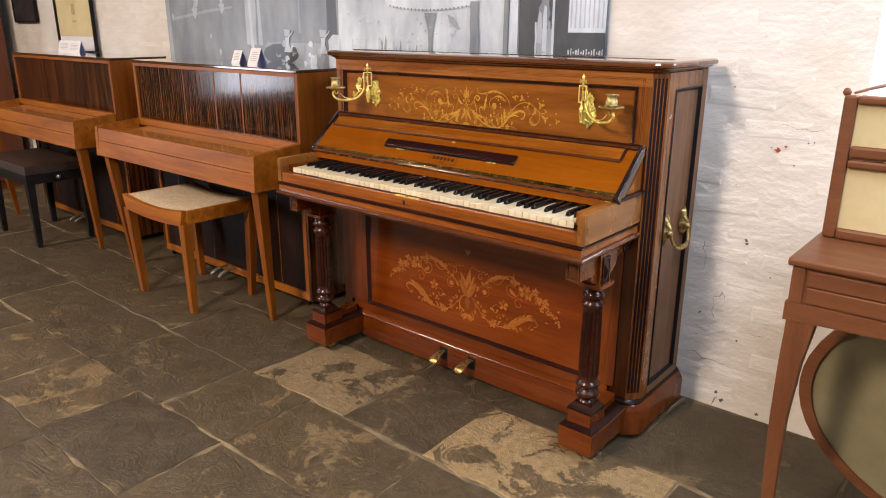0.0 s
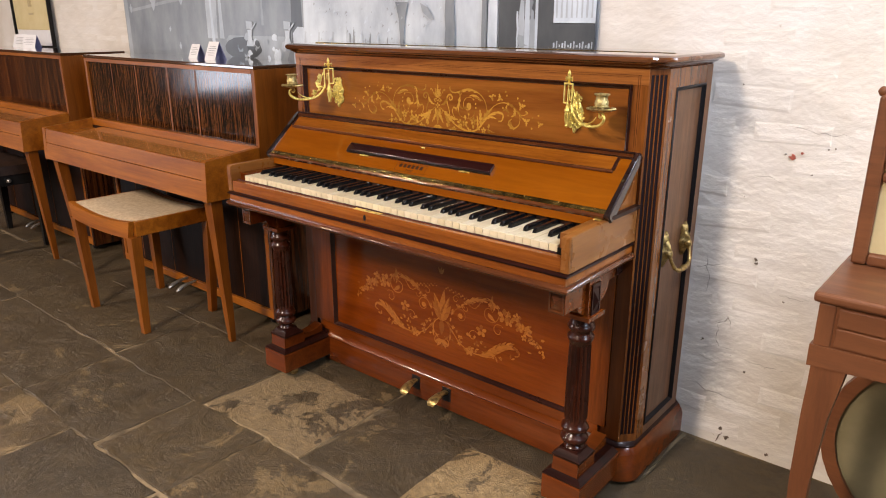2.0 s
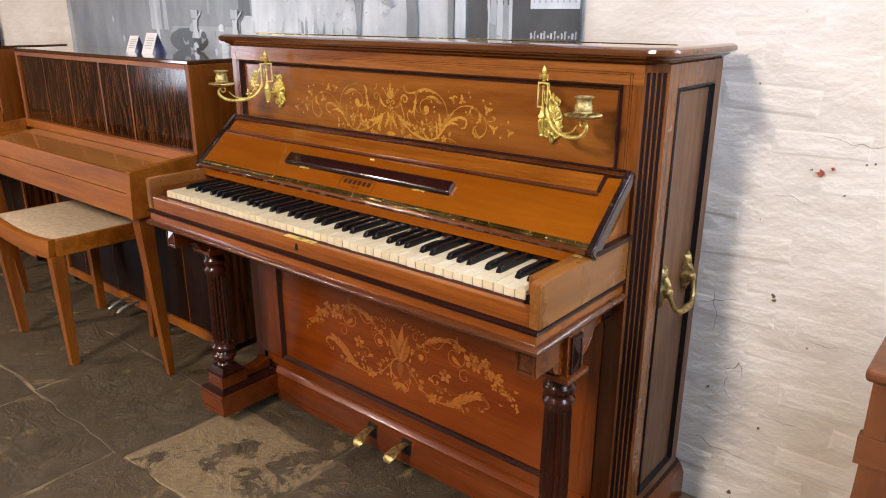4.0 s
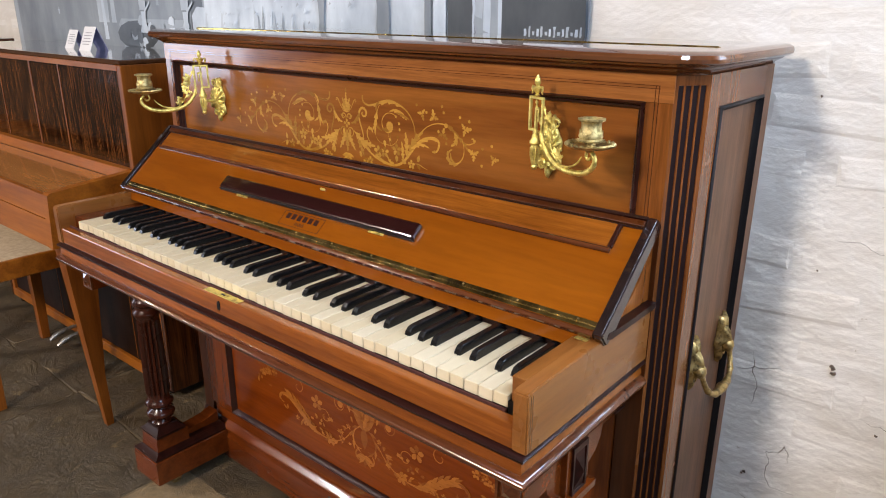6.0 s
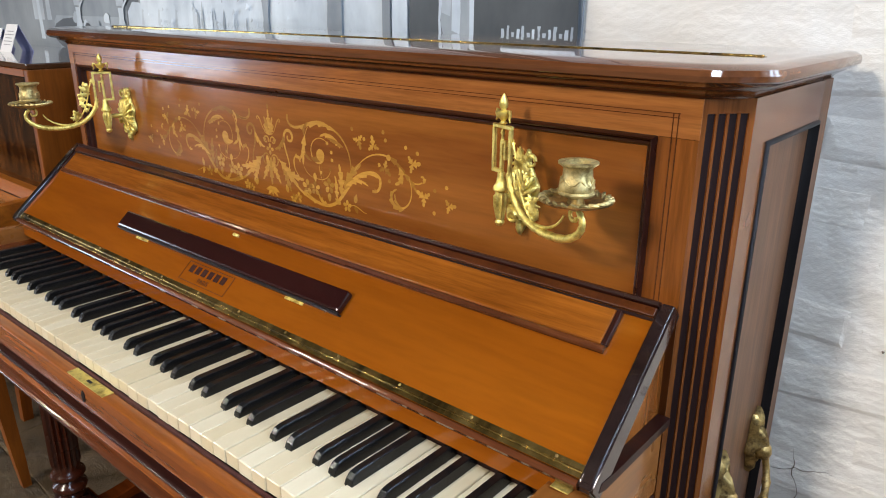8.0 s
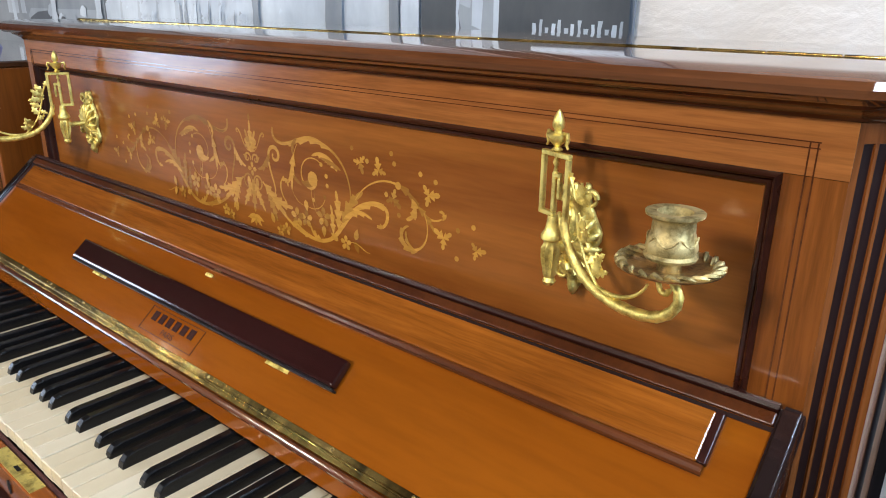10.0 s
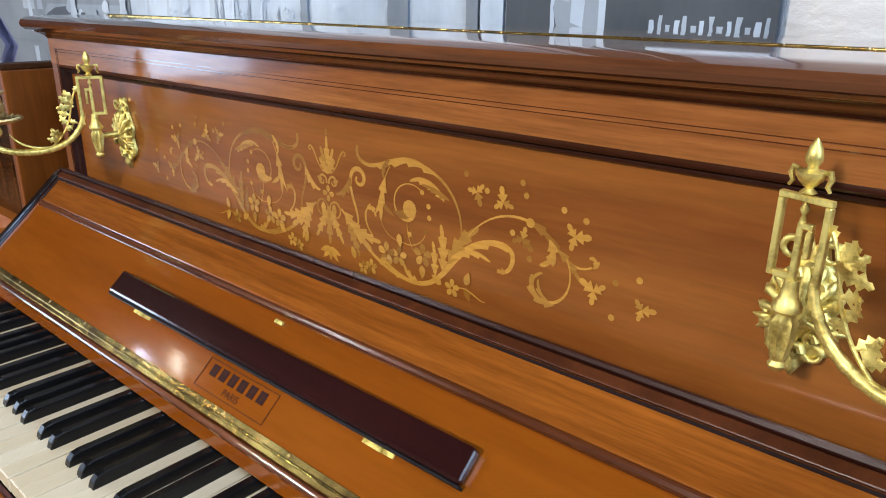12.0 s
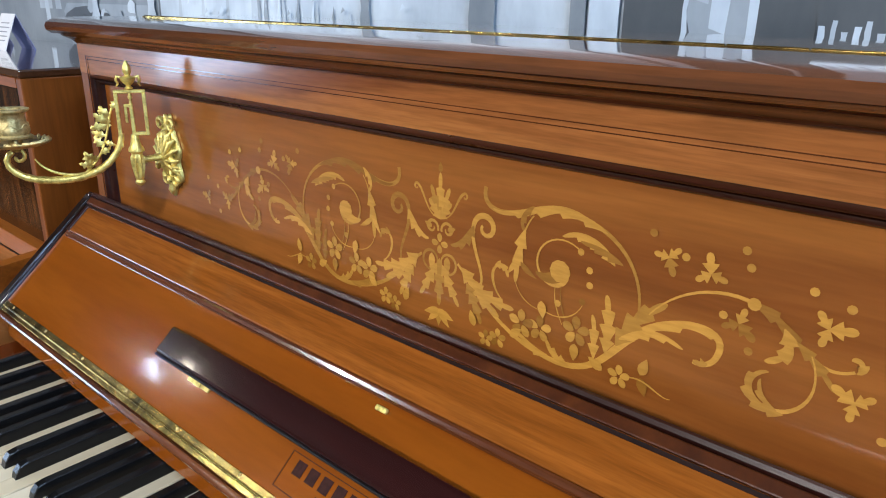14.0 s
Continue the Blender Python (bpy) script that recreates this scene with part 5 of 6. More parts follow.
# ---- side handles ----
def carry_handle():
    hnd = thing("carrying_handle", CX + 0.6745, 1.905 + 0.183, 0.665, "aged cast brass carrying handle on the piano side", "handle")
    for y, dz in ((-0.067, 0.0), (0.062, 0.0)):
        pb = bmesh.new()
        rim = []
        for i in range(28):
            a = 2 * math.pi * i / 28
            r = 1 + 0.16 * math.sin(6 * a + 0.6) + 0.07 * math.sin(10 * a)
            rim.append((0.019 * r * math.cos(a), 0.042 * r * math.sin(a) + 0.004))
        rings = [[(d, y + a * f, dz + b * f) for a, b in rim] for f, d in ((1, 0.0006), (1, 0.006), (0.8, 0.012), (0.6, 0.009), (0.4, 0.018), (0.12, 0.024))]
        smooth(part("rosette", loft(pb, rings), AGED_BRASS, hnd), 60)
        smooth(part("boss", lathe(bmesh.new(), [(0.002, -0.012), (0.009, -0.008), (0.011, 0), (0.009, 0.008), (0.002, 0.012)], (0.018, y, dz - 0.008), 14), AGED_BRASS, hnd), 60)
    bail = bezier((0.020, -0.067, -0.008), (0.034, -0.060, -0.060), (0.036, -0.030, -0.062), (0.036, 0.0, -0.058), 12) + bezier((0.036, 0.0, -0.058), (0.036, 0.030, -0.062), (0.034, 0.058, -0.058), (0.020, 0.062, -0.008), 12)[1:]
    smooth(part("bail", tube(bmesh.new(), bail, [0.0045 + 0.0035 * math.exp(-((i - 12) / 4) ** 2) + 0.0015 * (i % 4 == 0) for i in range(25)], 12), AGED_BRASS, hnd), 60)


carry_handle()


# ---- teak pianos ----
def teak_piano(x, front, strips, label):
    p = thing("teak_piano", x, 1.916, 0, label, "piano", "teak pianos along the wall")
    h = 0.686
    for s in (-1, 1):
        part("side", boxed(min(s * (h - 0.022), s * h), max(s * (h - 0.022), s * h), 0.0, 0.34, 0.60, 1.066, 0.002), TEAK_UP, p)
        part("lower_side", boxed(min(s * 0.632, s * 0.652), max(s * 0.632, s * 0.652), 0.044, 0.34, 0.03, 0.605, 0.002), BROWNWOOD, p)
    part("top", boxed(-h, h, -0.001, 0.345, 1.066, 1.080, 0.003), LIDTEAK, p)
    part("front_rail", boxed(-h + 0.022, h - 0.022, -0.0005, 0.012, 1.050, 1.0655), TEAK, p)
    part("lower_front_rail", boxed(-h + 0.022, h - 0.022, -0.0125, 0.012, 0.690, 0.778), TEAK, p)
    panel = part("front_panel", boxed(-h + 0.022, h - 0.022, 0.010, 0.020, 0.770, 1.055), front, p)
    for u, wd in strips:
        part("strip", boxed(u - wd / 2, u + wd / 2, 0.0085, 0.0095, 0.779, 1.0495), TEAK_UP, panel)
    part("back", boxed(-h + 0.022, h - 0.022, 0.30, 0.335, 0.10, 1.06), BROWNWOOD, p)
    # key desk: a shallow box with a closed polished flap inside a raised rim
    for s in (-1, 1):
        prof = [(-0.250, 0.605), (-0.242, 0.750), (-0.236, 0.755), (-0.004, 0.777), (-0.004, 0.605)]
        part("desk_end", prism(bmesh.new(), prof, "x", min(s * (h - 0.026), s * (h + 0.002)), max(s * (h - 0.026), s * (h + 0.002))), TEAK, p)
    apron = prism(bmesh.new(), [(-0.250, 0.607), (-0.2445, 0.682), (-0.228, 0.682), (-0.228, 0.607)], "x", -h + 0.0265, h - 0.0265)
    part("apron", apron, TEAK, p)
    rim = prism(bmesh.new(), [(-0.2435, 0.685), (-0.239, 0.748), (-0.226, 0.748), (-0.226, 0.685)], "x", -h + 0.0265, h - 0.0265)
    part("front_rim", rim, TEAK, p)
    part("flap", prism(bmesh.new(), [(-0.2255, 0.706), (-0.2255, 0.718), (-0.016, 0.744), (-0.016, 0.730)], "x", -h + 0.125, h - 0.027), TEAKGLOSS, p, "glossy closed key flap")
    part("end_block", boxed(-h + 0.027, -h + 0.1245, -0.2255, -0.016, 0.690, 0.732, 0.002), TEAK, p)
    # dark strip painting the shaded gap behind the flap
    part("flap_groove", boxed(-h + 0.027, h - 0.027, -0.0155, -0.0128, 0.690, 0.745), RECESS_DARK, p)
    part("desk_bottom", boxed(-h + 0.027, h - 0.027, -0.227, 0.01, 0.607, 0.630), BROWNWOOD, p)
    for s in (-1, 1):
        lb = bmesh.new()
        rings = []
        for z, wd in ((0.0, 0.0105), (0.07, 0.0125), (0.0701, 0.0130), (0.606, 0.0235)):
            cx, cy = s * (0.618 + 0.030 * z / 0.6), -0.155 - 0.045 * z / 0.6
            rings.append([(cx - wd, cy - wd, z), (cx + wd, cy - wd, z), (cx + wd, cy + wd, z), (cx - wd, cy + wd, z)])
        part("leg", loft(lb, rings), TEAK_UP, p)
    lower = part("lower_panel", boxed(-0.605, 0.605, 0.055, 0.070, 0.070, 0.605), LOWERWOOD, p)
    for u in (-0.44, -0.15, 0.16, 0.42):
        part("strip", boxed(u - 0.002, u + 0.002, 0.0535, 0.0545, 0.075, 0.600), TEAK_UP, lower)
    part("lower_frame", boxed(-0.6315, 0.6315, 0.044, 0.070, 0.032, 0.068, 0.002), TEAK, p)
    for s in (-1, 1):
        part("lower_frame", boxed(min(s * 0.607, s * 0.6315), max(s * 0.607, s * 0.6315), 0.045, 0.070, 0.0685, 0.605, 0.002), TEAK_UP, p)
        for y in (0.07, 0.31):
            cb = lathe(bmesh.new(), [(0.004, -0.008), (0.014, -0.007), (0.016, 0), (0.014, 0.007), (0.004, 0.008)], n=14)
            for v in cb.verts:
                v.co = Vector((s * 0.60 + v.co.z, y + v.co.x, 0.016 + v.co.y))
            part("caster", cb, BLACK, p)
    for u in (-0.03, 0.04):
        pb = tube(bmesh.new(), [(u, 0.05, 0.065), (u, 0.0, 0.062), (u, -0.035, 0.052), (u, -0.055, 0.040)], [0.006, 0.008, 0.010, 0.006], 10)
        smooth(part("pedal", pb, STEEL, p), 60)
    return p


teak_piano(-3.098, ROSEWOOD, ((-0.436, 0.004), (-0.213, 0.005), (0.056, 0.012), (0.271, 0.008)), "mid-century teak upright piano with striped rosewood front")
teak_piano(-4.728, BROWNWOOD, (), "teak upright piano with plain dark brown front")


# ---- stools ----
def tapered_leg(bm, x0, y0, x1, y1, z1, w0, w1):
    rings = []
    for z, wd, x, y in ((0, w0, x0, y0), (z1, w1, x1, y1)):
        rings.append([(x - wd, y - wd, z), (x + wd, y - wd, z), (x + wd, y + wd, z), (x - wd, y + wd, z)])
    return loft(bm, rings)


def dished_seat(hx, hy, z, dip, thick, puff):
    bm = bmesh.new()
    n, m = 16, 10
    grid = [[None] * (m + 1) for _ in range(n + 1)]
    for i in range(n + 1):
        for j in range(m + 1):
            a, b = -1 + 2 * i / n, -1 + 2 * j / m
            e = 1 - max(abs(a), abs(b)) ** 8
            grid[i][j] = bm.verts.new((a * hx, b * hy, z - dip * (1 - a * a) + puff * e))
    for i in range(n):
        for j in range(m):
            bm.faces.new((grid[i][j], grid[i + 1][j], grid[i + 1][j + 1], grid[i][j + 1]))
    r = bmesh.ops.extrude_face_region(bm, geom=list(bm.faces))
    for v in r["geom"]:
        if isinstance(v, bmesh.types.BMVert):
            v.co.z -= thick + (v.co.z - z) * 0.2
    return bm


stool = thing("stool", -3.045, 1.735, 0, "teak piano stool with dished beige fabric seat", "stool")
smooth(part("seat", dished_seat(0.252, 0.165, 0.486, 0.020, 0.025, 0.010), FABRIC, stool, "beige woven fabric seat"), 60)
for sy in (-1, 1):
    n = 12
    top = [(-0.262 + 0.524 * i / n, 0.490 - 0.021 * (1 - (-1 + 2 * i / n) ** 2)) for i in range(n + 1)]
    bot = [(-0.240 + 0.48 * i / n, 0.420 - 0.012 * (1 - (-1 + 2 * i / n) ** 2)) for i in range(n + 1)]
    part("rail", prism(bmesh.new(), top + bot[::-1], "y", sy * 0.178 - 0.011, sy * 0.178 + 0.011), TEAK, stool)
for sx in (-1, 1):
    part("end_rail", boxed(sx * 0.255 - 0.010, sx * 0.255 + 0.010, -0.1665, 0.1665, 0.425, 0.486, 0.003), TEAK, stool)
    for sy in (-1, 1):
        part("leg", tapered_leg(bmesh.new(), sx * 0.222, sy * 0.158, sx * 0.245, sy * 0.168, 0.424, 0.014, 0.021), TEAK_UP, stool)

bench = thing("bench", -4.69, 1.69, 0, "black piano bench with dark brown padded seat", "bench")
smooth(part("seat", dished_seat(0.30, 0.175, 0.485, 0.0, 0.05, 0.02), LEATHER, bench, "dark brown padded seat"), 60)
for sy in (-1, 1):
    part("rail", boxed(-0.29, 0.29, sy * 0.160 - 0.012, sy * 0.160 + 0.012, 0.375, 0.437, 0.003), BLACK, bench)
for sx in (-1, 1):
    part("end_rail", boxed(sx * 0.278 - 0.012, sx * 0.278 + 0.012, -0.147, 0.147, 0.375, 0.437, 0.003), BLACK, bench)
    smooth(part("knob", lathe(bmesh.new(), [(0.003, -0.012), (0.012, -0.008), (0.014, 0), (0.012, 0.008), (0.003, 0.012)], (sx * 0.300, 0, 0.405), 14), STEEL, bench), 60)
    for sy in (-1, 1):
        part("leg", tapered_leg(bmesh.new(), sx * 0.268, sy * 0.150, sx * 0.270, sy * 0.152, 0.437, 0.013, 0.023), BLACK, bench)

# ---- spinet with cream cloth panels ----
SX = 0.10
spinet = thing("spinet", SX, 1.90, 0, "worn pinkish wooden spinet with cream cloth panels", "spinet")
top = bmesh.new()
box(top, -0.492, 0.62, -0.232, 0.24, 0.742, 0.763, 0.007, 3)
part("top", top, PINKWOOD, spinet)
body = part("body", boxed(-0.480, 0.62, -0.220, 0.24, 0.655, 0.742), PINKWOOD, spinet)
part("corner_post", boxed(-0.4815, -0.452, -0.2235, -0.19, 0.655, 0.7415, 0.003), PINKWOOD_UP, body)
for z0, z1 in ((0.700, 0.736), (0.660, 0.697)):
    part("drawer_front", boxed(-0.446, 0.61, -0.2245, -0.2205, z0, z1, 0.002), PINKWOOD, body)
arc = [(-0.486, 0.656), (-0.486, 0.612)] + [(-0.40 + 0.09 * i, 0.612 + 0.026 * math.sin(math.pi * min(1, i / 6) * 0.5)) for i in range(1, 11)] + [(0.62, 0.656)]
part("apron", prism(bmesh.new(), arc, "y", -0.2265, -0.205), PINKWOOD, spinet)
for lx in (-0.455, 0.57):
    for ly in (-0.200,):
        rings = []
        for z, wd, dx in ((0.0, 0.013, 0.000), (0.15, 0.014, -0.006), (0.35, 0.018, -0.010), (0.50, 0.023, -0.004), (0.58, 0.028, 0.004), (0.625, 0.031, 0.008), (0.655, 0.028, 0.006)):
            cx = lx - dx * (1 if lx < 0 else -1) * -1
            rings.append([(cx - wd, ly - wd * 0.8, z), (cx + wd, ly - wd * 0.8, z), (cx + wd, ly + wd * 0.8, z), (cx - wd, ly + wd * 0.8, z)])
        smooth(part("leg", loft(bmesh.new(), rings), PINKWOOD_UP, spinet), 50)


def ring_plate(cx, cz, rx, rz, y0, y1, inner):
    bm = bmesh.new()
    n = 56
    loops = []
    for f, y in ((1, y1), (1, y0), (inner, y0), (inner, y1)):
        loops.append([bm.verts.new((cx + rx * f * math.cos(2 * math.pi * i / n), y, cz + rz * f * math.sin(2 * math.pi * i / n))) for i in range(n)])
    for a, b in zip(loops, loops[1:] + loops[:1]):
        for i in range(n):
            bm.faces.new((a[i], a[(i + 1) % n], b[(i + 1) % n], b[i]))
    return bm


OX, OZ, ORX, ORZ = 0.06, 0.352, 0.54, 0.347
hoop = part("hoop", ring_plate(OX, OZ, ORX, ORZ, 0.035, 0.065, 0.945), PINKWOOD, spinet, "oval wooden hoop")
disc = bmesh.new()
prism(disc, [(OX + ORX * 0.945 * math.cos(2 * math.pi * i / 56), OZ + ORZ * 0.945 * math.sin(2 * math.pi * i / 56)) for i in range(56)], "y", 0.046, 0.058)
part("oval_cloth", disc, SHADED_CLOTH, hoop, "olive-cream cloth, darkened for the shade under the top")
screen = part("screen", boxed(-0.458, 0.60, 0.002, 0.014, 0.79, 1.09), CREAM, spinet, "cream cloth screen panels")
for x0, x1, z0, z1 in ((-0.478, -0.449, 0.764, 1.106), (-0.449, 0.60, 0.764, 0.790), (-0.449, 0.60, 0.937, 0.958), (-0.449, 0.60, 0.962, 0.990), (-0.449, 0.60, 1.086, 1.106)):
    part("screen_frame", boxed(x0, x1, -0.010, 0.022, z0, z1, 0.006, 2), PINKWOOD, screen)
smooth(part("finial", lathe(bmesh.new(), [(0.001, -0.010), (0.006, -0.008), (0.010, 0), (0.006, 0.008), (0.001, 0.010)], (-0.476, 0.006, 1.112), 16), PINKWOOD, spinet), 60)
smooth(part("prop_stick", tube(bmesh.new(), [(-0.462, 0.02, 1.110), (-0.43, 0.06, 1.121), (-0.415, 0.10, 1.125)], [0.003, 0.0045, 0.005], 8), PINKWOOD, spinet), 60)


# ---- cards, poster, pictures, cabinet ----
def tent_card(x, y, z, wd, ht, turn, label):
    c = thing("tent_card", x, y, z, label, "card", "folded cards on the pianos")
    c.rotation_euler.z = radians(turn)
    d = ht * 0.42
    part("front_leaf", prism(bmesh.new(), [(-d, 0.0), (0, ht), (0, ht - 0.003), (-d + 0.0015, 0.0)], "x", -wd / 2, wd / 2), PAPER, c)
    part("back_leaf", prism(bmesh.new(), [(d, 0.0), (0.0004, ht), (0.0004, ht - 0.003), (d - 0.0015, 0.0)], "x", -wd / 2, wd / 2), CARDBLUE, c)
    pb = bmesh.new()
    for k in range(5):
        f0, f1 = 0.25 + 0.12 * k, 0.28 + 0.12 * k
        wk = wd * (0.36 if k % 2 else 0.28)
        prism(pb, [(-d * (1 - f0) - 0.0006, ht * f0), (-d * (1 - f1) - 0.0006, ht * f1), (-d * (1 - f1) - 0.0002, ht * f1), (-d * (1 - f0) - 0.0002, ht * f0)], "x", -wk, wk)
    part("print_line", pb, PRINT, c)


tent_card(-2.905, 2.080, 1.080, 0.072, 0.074, 2, "white folded information card on a teak piano")
tent_card(-3.085, 2.105, 1.080, 0.066, 0.060, 0, "small white folded card on a teak piano")
tent_card(-4.97, 2.15, 1.080, 0.09, 0.075, 28, "white folded information card on a teak piano")
tent_card(-5.16, 2.17, 1.080, 0.09, 0.075, 28, "white folded information card on a teak piano")

poster = thing("framed_poster", -5.18, 2.27, 1.081, "yellowed printed poster in a thin black frame", "poster")
pp = part("sheet", boxed(-0.255, 0.255, -0.012, -0.008, 0.10, 0.95), YELLOWED, poster)
part("mount", boxed(-0.265, 0.265, -0.0075, -0.004, 0.006, 0.96), PAPER, poster)
for x0, x1, z0, z1 in ((-0.277, -0.265, 0, 0.97), (0.265, 0.277, 0, 0.97), (-0.265, 0.265, 0, 0.006), (-0.265, 0.265, 0.96, 0.97)):
    part("frame", boxed(x0, x1, -0.022, 0.0, z0, z1), BLACK, poster)
for x, z, wd, ht in ((-0.15, 0.36, 0.09, 0.05), (-0.02, 0.36, 0.09, 0.05), (0.10, 0.36, 0.09, 0.05), (0.0, 0.24, 0.05, 0.07), (0.0, 0.19, 0.07, 0.012)):
    part("print_block", boxed(x - wd / 2, x + wd / 2, -0.0135, -0.0122, z, z + ht), YELLOWPRINT, poster)
picture = thing("dark_picture", -6.02, 2.285, 1.27, "small dark framed picture on the wall", "picture")
part("sheet", boxed(-0.19, 0.19, -0.016, -0.006, 0.012, 0.50), DARKPRINT, picture)
for x0, x1, z0, z1 in ((-0.20, -0.19, 0, 0.512), (0.19, 0.20, 0, 0.512), (-0.19, 0.19, 0, 0.012), (-0.19, 0.19, 0.5, 0.512)):
    part("frame", boxed(x0, x1, -0.024, -0.002, z0, z1), BLACK, picture)

cab = thing("wooden_cabinet", -6.75, 1.75, 0, "tall plain reddish brown wooden cabinet", "cabinet")
part("body", boxed(-0.45, 0.45, -0.45, 0.45, 0.06, 1.95, 0.004), REDWOOD, cab)
part("plinth", boxed(-0.43, 0.43, -0.43, 0.43, 0.0, 0.06), REDWOOD, cab)
for s in (-1, 1):
    part("door", boxed(min(s * 0.008, s * 0.43), max(s * 0.008, s * 0.43), -0.468, -0.4505, 0.09, 1.92, 0.003), REDWOOD, cab)

# ---- photograph mural ----
MX0, MX1 = -4.02, -1.20
mural = structure("mural", boxed(MX0, MX1, WALL_Y - 0.012, WALL_Y - 0.007, 0.98, 2.60), GREYS[1], "large black and white photograph of a room on the wall", "mural")
mural_layer = [0]


def tone(pts, grey):
    """A flat printed area of one grey on the mural."""
    mural_layer[0] += 1
    y = WALL_Y - 0.0122 - 0.00006 * mural_layer[0]
    bm = bmesh.new()
    bm.faces.new([bm.verts.new((x, y, z)) for x, z in pts])
    part("printed_area", bm, GREYS[grey], mural)


def rect(x0, x1, z0, z1, grey, wob=0.006, seed=1):
    r = random.Random(seed + int(x0 * 1000))
    n = 8
    right = [(x1 + r.uniform(-wob, wob), z0 + (z1 - z0) * i / n) for i in range(n + 1)]
    left = [(x0 + r.uniform(-wob, wob), z0 + (z1 - z0) * i / n) for i in range(n + 1)]
    tone(right + left[::-1], grey)


rect(-2.545, -1.56, 0.99, 2.59, 4)
rect(-2.63, -2.56, 1.15, 2.59, 0)
rect(-3.25, -3.13, 1.16, 2.59, 3, 0.012)
rect(-3.225, -3.20, 1.10, 2.59, 4, 0.01)
rect(-3.17, -3.155, 1.16, 2.59, 1, 0.008)
rect(-2.83, -2.815, 1.22, 2.59, 2, 0.003)
rect(-4.015, -3.98, 0.99, 2.59, 2, 0.004)
tone([(-3.96, 1.28), (-3.60, 1.32), (-3.36, 1.34), (-3.36, 1.352), (-3.60, 1.335), (-3.96, 1.295)], 2)
for x, z, s in ((-3.95, 1.30, 0.02), (-3.72, 1.33, 0.035), (-3.70, 1.38, 0.03), (-3.46, 1.35, 0.032), (-3.46, 1.39, 0.024), (-3.58, 1.20, 0.012), (-3.50, 1.12, 0.015)):
    tone([(x + s * math.cos(a) * (0.7 + 0.3 * math.sin(5 * a)), z + s * 1.3 * math.sin(a) * (0.7 + 0.3 * math.cos(4 * a))) for a in (i * 0.42 for i in range(15))], 3)
# cushions and clutter along the foot of the picture
rect(-3.10, -2.66, 1.02, 1.175, 2, 0.02)
tone([(-2.98 + 0.14 * math.cos(i * 0.5), 1.12 + 0.05 * math.sin(i * 0.5)) for i in range(13)], 0)
for k in range(4):
    x = -2.62 + 0.085 * k
    tone([(x, 1.05), (x + 0.10, 1.05), (x + 0.095, 1.19), (x + 0.07, 1.214), (x + 0.03, 1.216), (x, 1.19)], 4)
    tone([(x + 0.055, 1.05), (x + 0.105, 1.05), (x + 0.095, 1.19), (x + 0.078, 1.20)], 3)
    tone([(x + 0.088, 1.05), (x + 0.108, 1.05), (x + 0.097, 1.19), (x + 0.090, 1.195)], 1)
for k in range(9):
    x = -2.30 + 0.03 * k
    tone([(x, 1.10), (x + 0.028, 1.10), (x + 0.010 + 0.012 * (k % 3), 1.225 - 0.006 * k)], (3, 1, 5)[k % 3])
mr = random.Random(12)
for k in range(26):
    x, z, s = mr.uniform(-3.1, -2.64), mr.uniform(1.08, 1.18), mr.uniform(0.008, 0.026)
    tone([(x + s * math.cos(a) * mr.uniform(0.6, 1.2), z + s * math.sin(a) * mr.uniform(0.6, 1.2)) for a in (i * 0.7 for i in range(9))], mr.choice((0, 2, 3, 4, 5)))
for x in (-2.92, -2.655):
    tone([(x - 0.028, 1.13), (x + 0.03, 1.13), (x + 0.014, 1.17), (x + 0.018, 1.20), (x - 0.014, 1.20), (x - 0.012, 1.17)], 4)
    tone([(x - 0.02, 1.205), (x + 0.02, 1.205), (x + 0.025, 1.235), (x - 0.022, 1.238)], 3)
    tone([(x + 0.012, 1.195), (x + 0.045, 1.222), (x + 0.05, 1.235), (x + 0.042, 1.228), (x + 0.01, 1.204)], 4)
# table lamp with a fringed shade
tone([(-2.25, 1.375), (-2.235, 1.335), (-2.12, 1.320), (-1.99, 1.314), (-1.86, 1.320), (-1.765, 1.333), (-1.75, 1.40), (-1.80, 1.55), (-2.2, 1.55)], 5)
for k in range(22):
    x = -2.22 + 0.0205 * k
    zc = 1.316 + 0.019 * ((x + 1.995) / 0.23) ** 2
    tone([(x, zc + 0.004), (x + 0.009, zc + 0.004), (x + 0.0045, zc - 0.007)], 1)
tone([(-2.022, 1.305), (-1.958, 1.305), (-1.974, 1.25), (-1.983, 1.18), (-1.975, 1.13), (-2.01, 1.13), (-2.0, 1.18), (-2.006, 1.25)], 1)
tone([(-1.90, 1.30), (-1.865, 1.285), (-1.835, 1.245), (-1.85, 1.242), (-1.89, 1.27)], 2)
rect(-1.785, -1.745, 1.0, 1.345, 1, 0.004)
rect(-1.625, -1.603, 0.99, 2.59, 1, 0.004)
rect(-1.560, -1.352, 0.99, 2.59, 0, 0.004)
rect(-1.600, -1.565, 0.99, 2.59, 5, 0.003)
rect(-1.475, -1.415, 0.99, 1.245, 2, 0.008)
rect(-1.470, -1.425, 1.255, 1.42, 1, 0.01)
for x, wd, z0, z1, g in ((-1.468, 0.022, 1.20, 1.30, 3), (-1.446, 0.020, 1.17, 1.32, 4), (-1.428, 0.016, 1.16, 1.27, 2)):
    tone([(x - wd / 2, z0), (x + wd * 0.4, z0 - 0.006), (x + wd / 2, z0 + 0.03), (x + wd * 0.3, z1), (x - wd * 0.2, z1 + 0.008), (x - wd * 0.45, z1 - 0.03)], g)
rect(-1.487, -1.480, 1.05, 1.27, 4, 0.002)
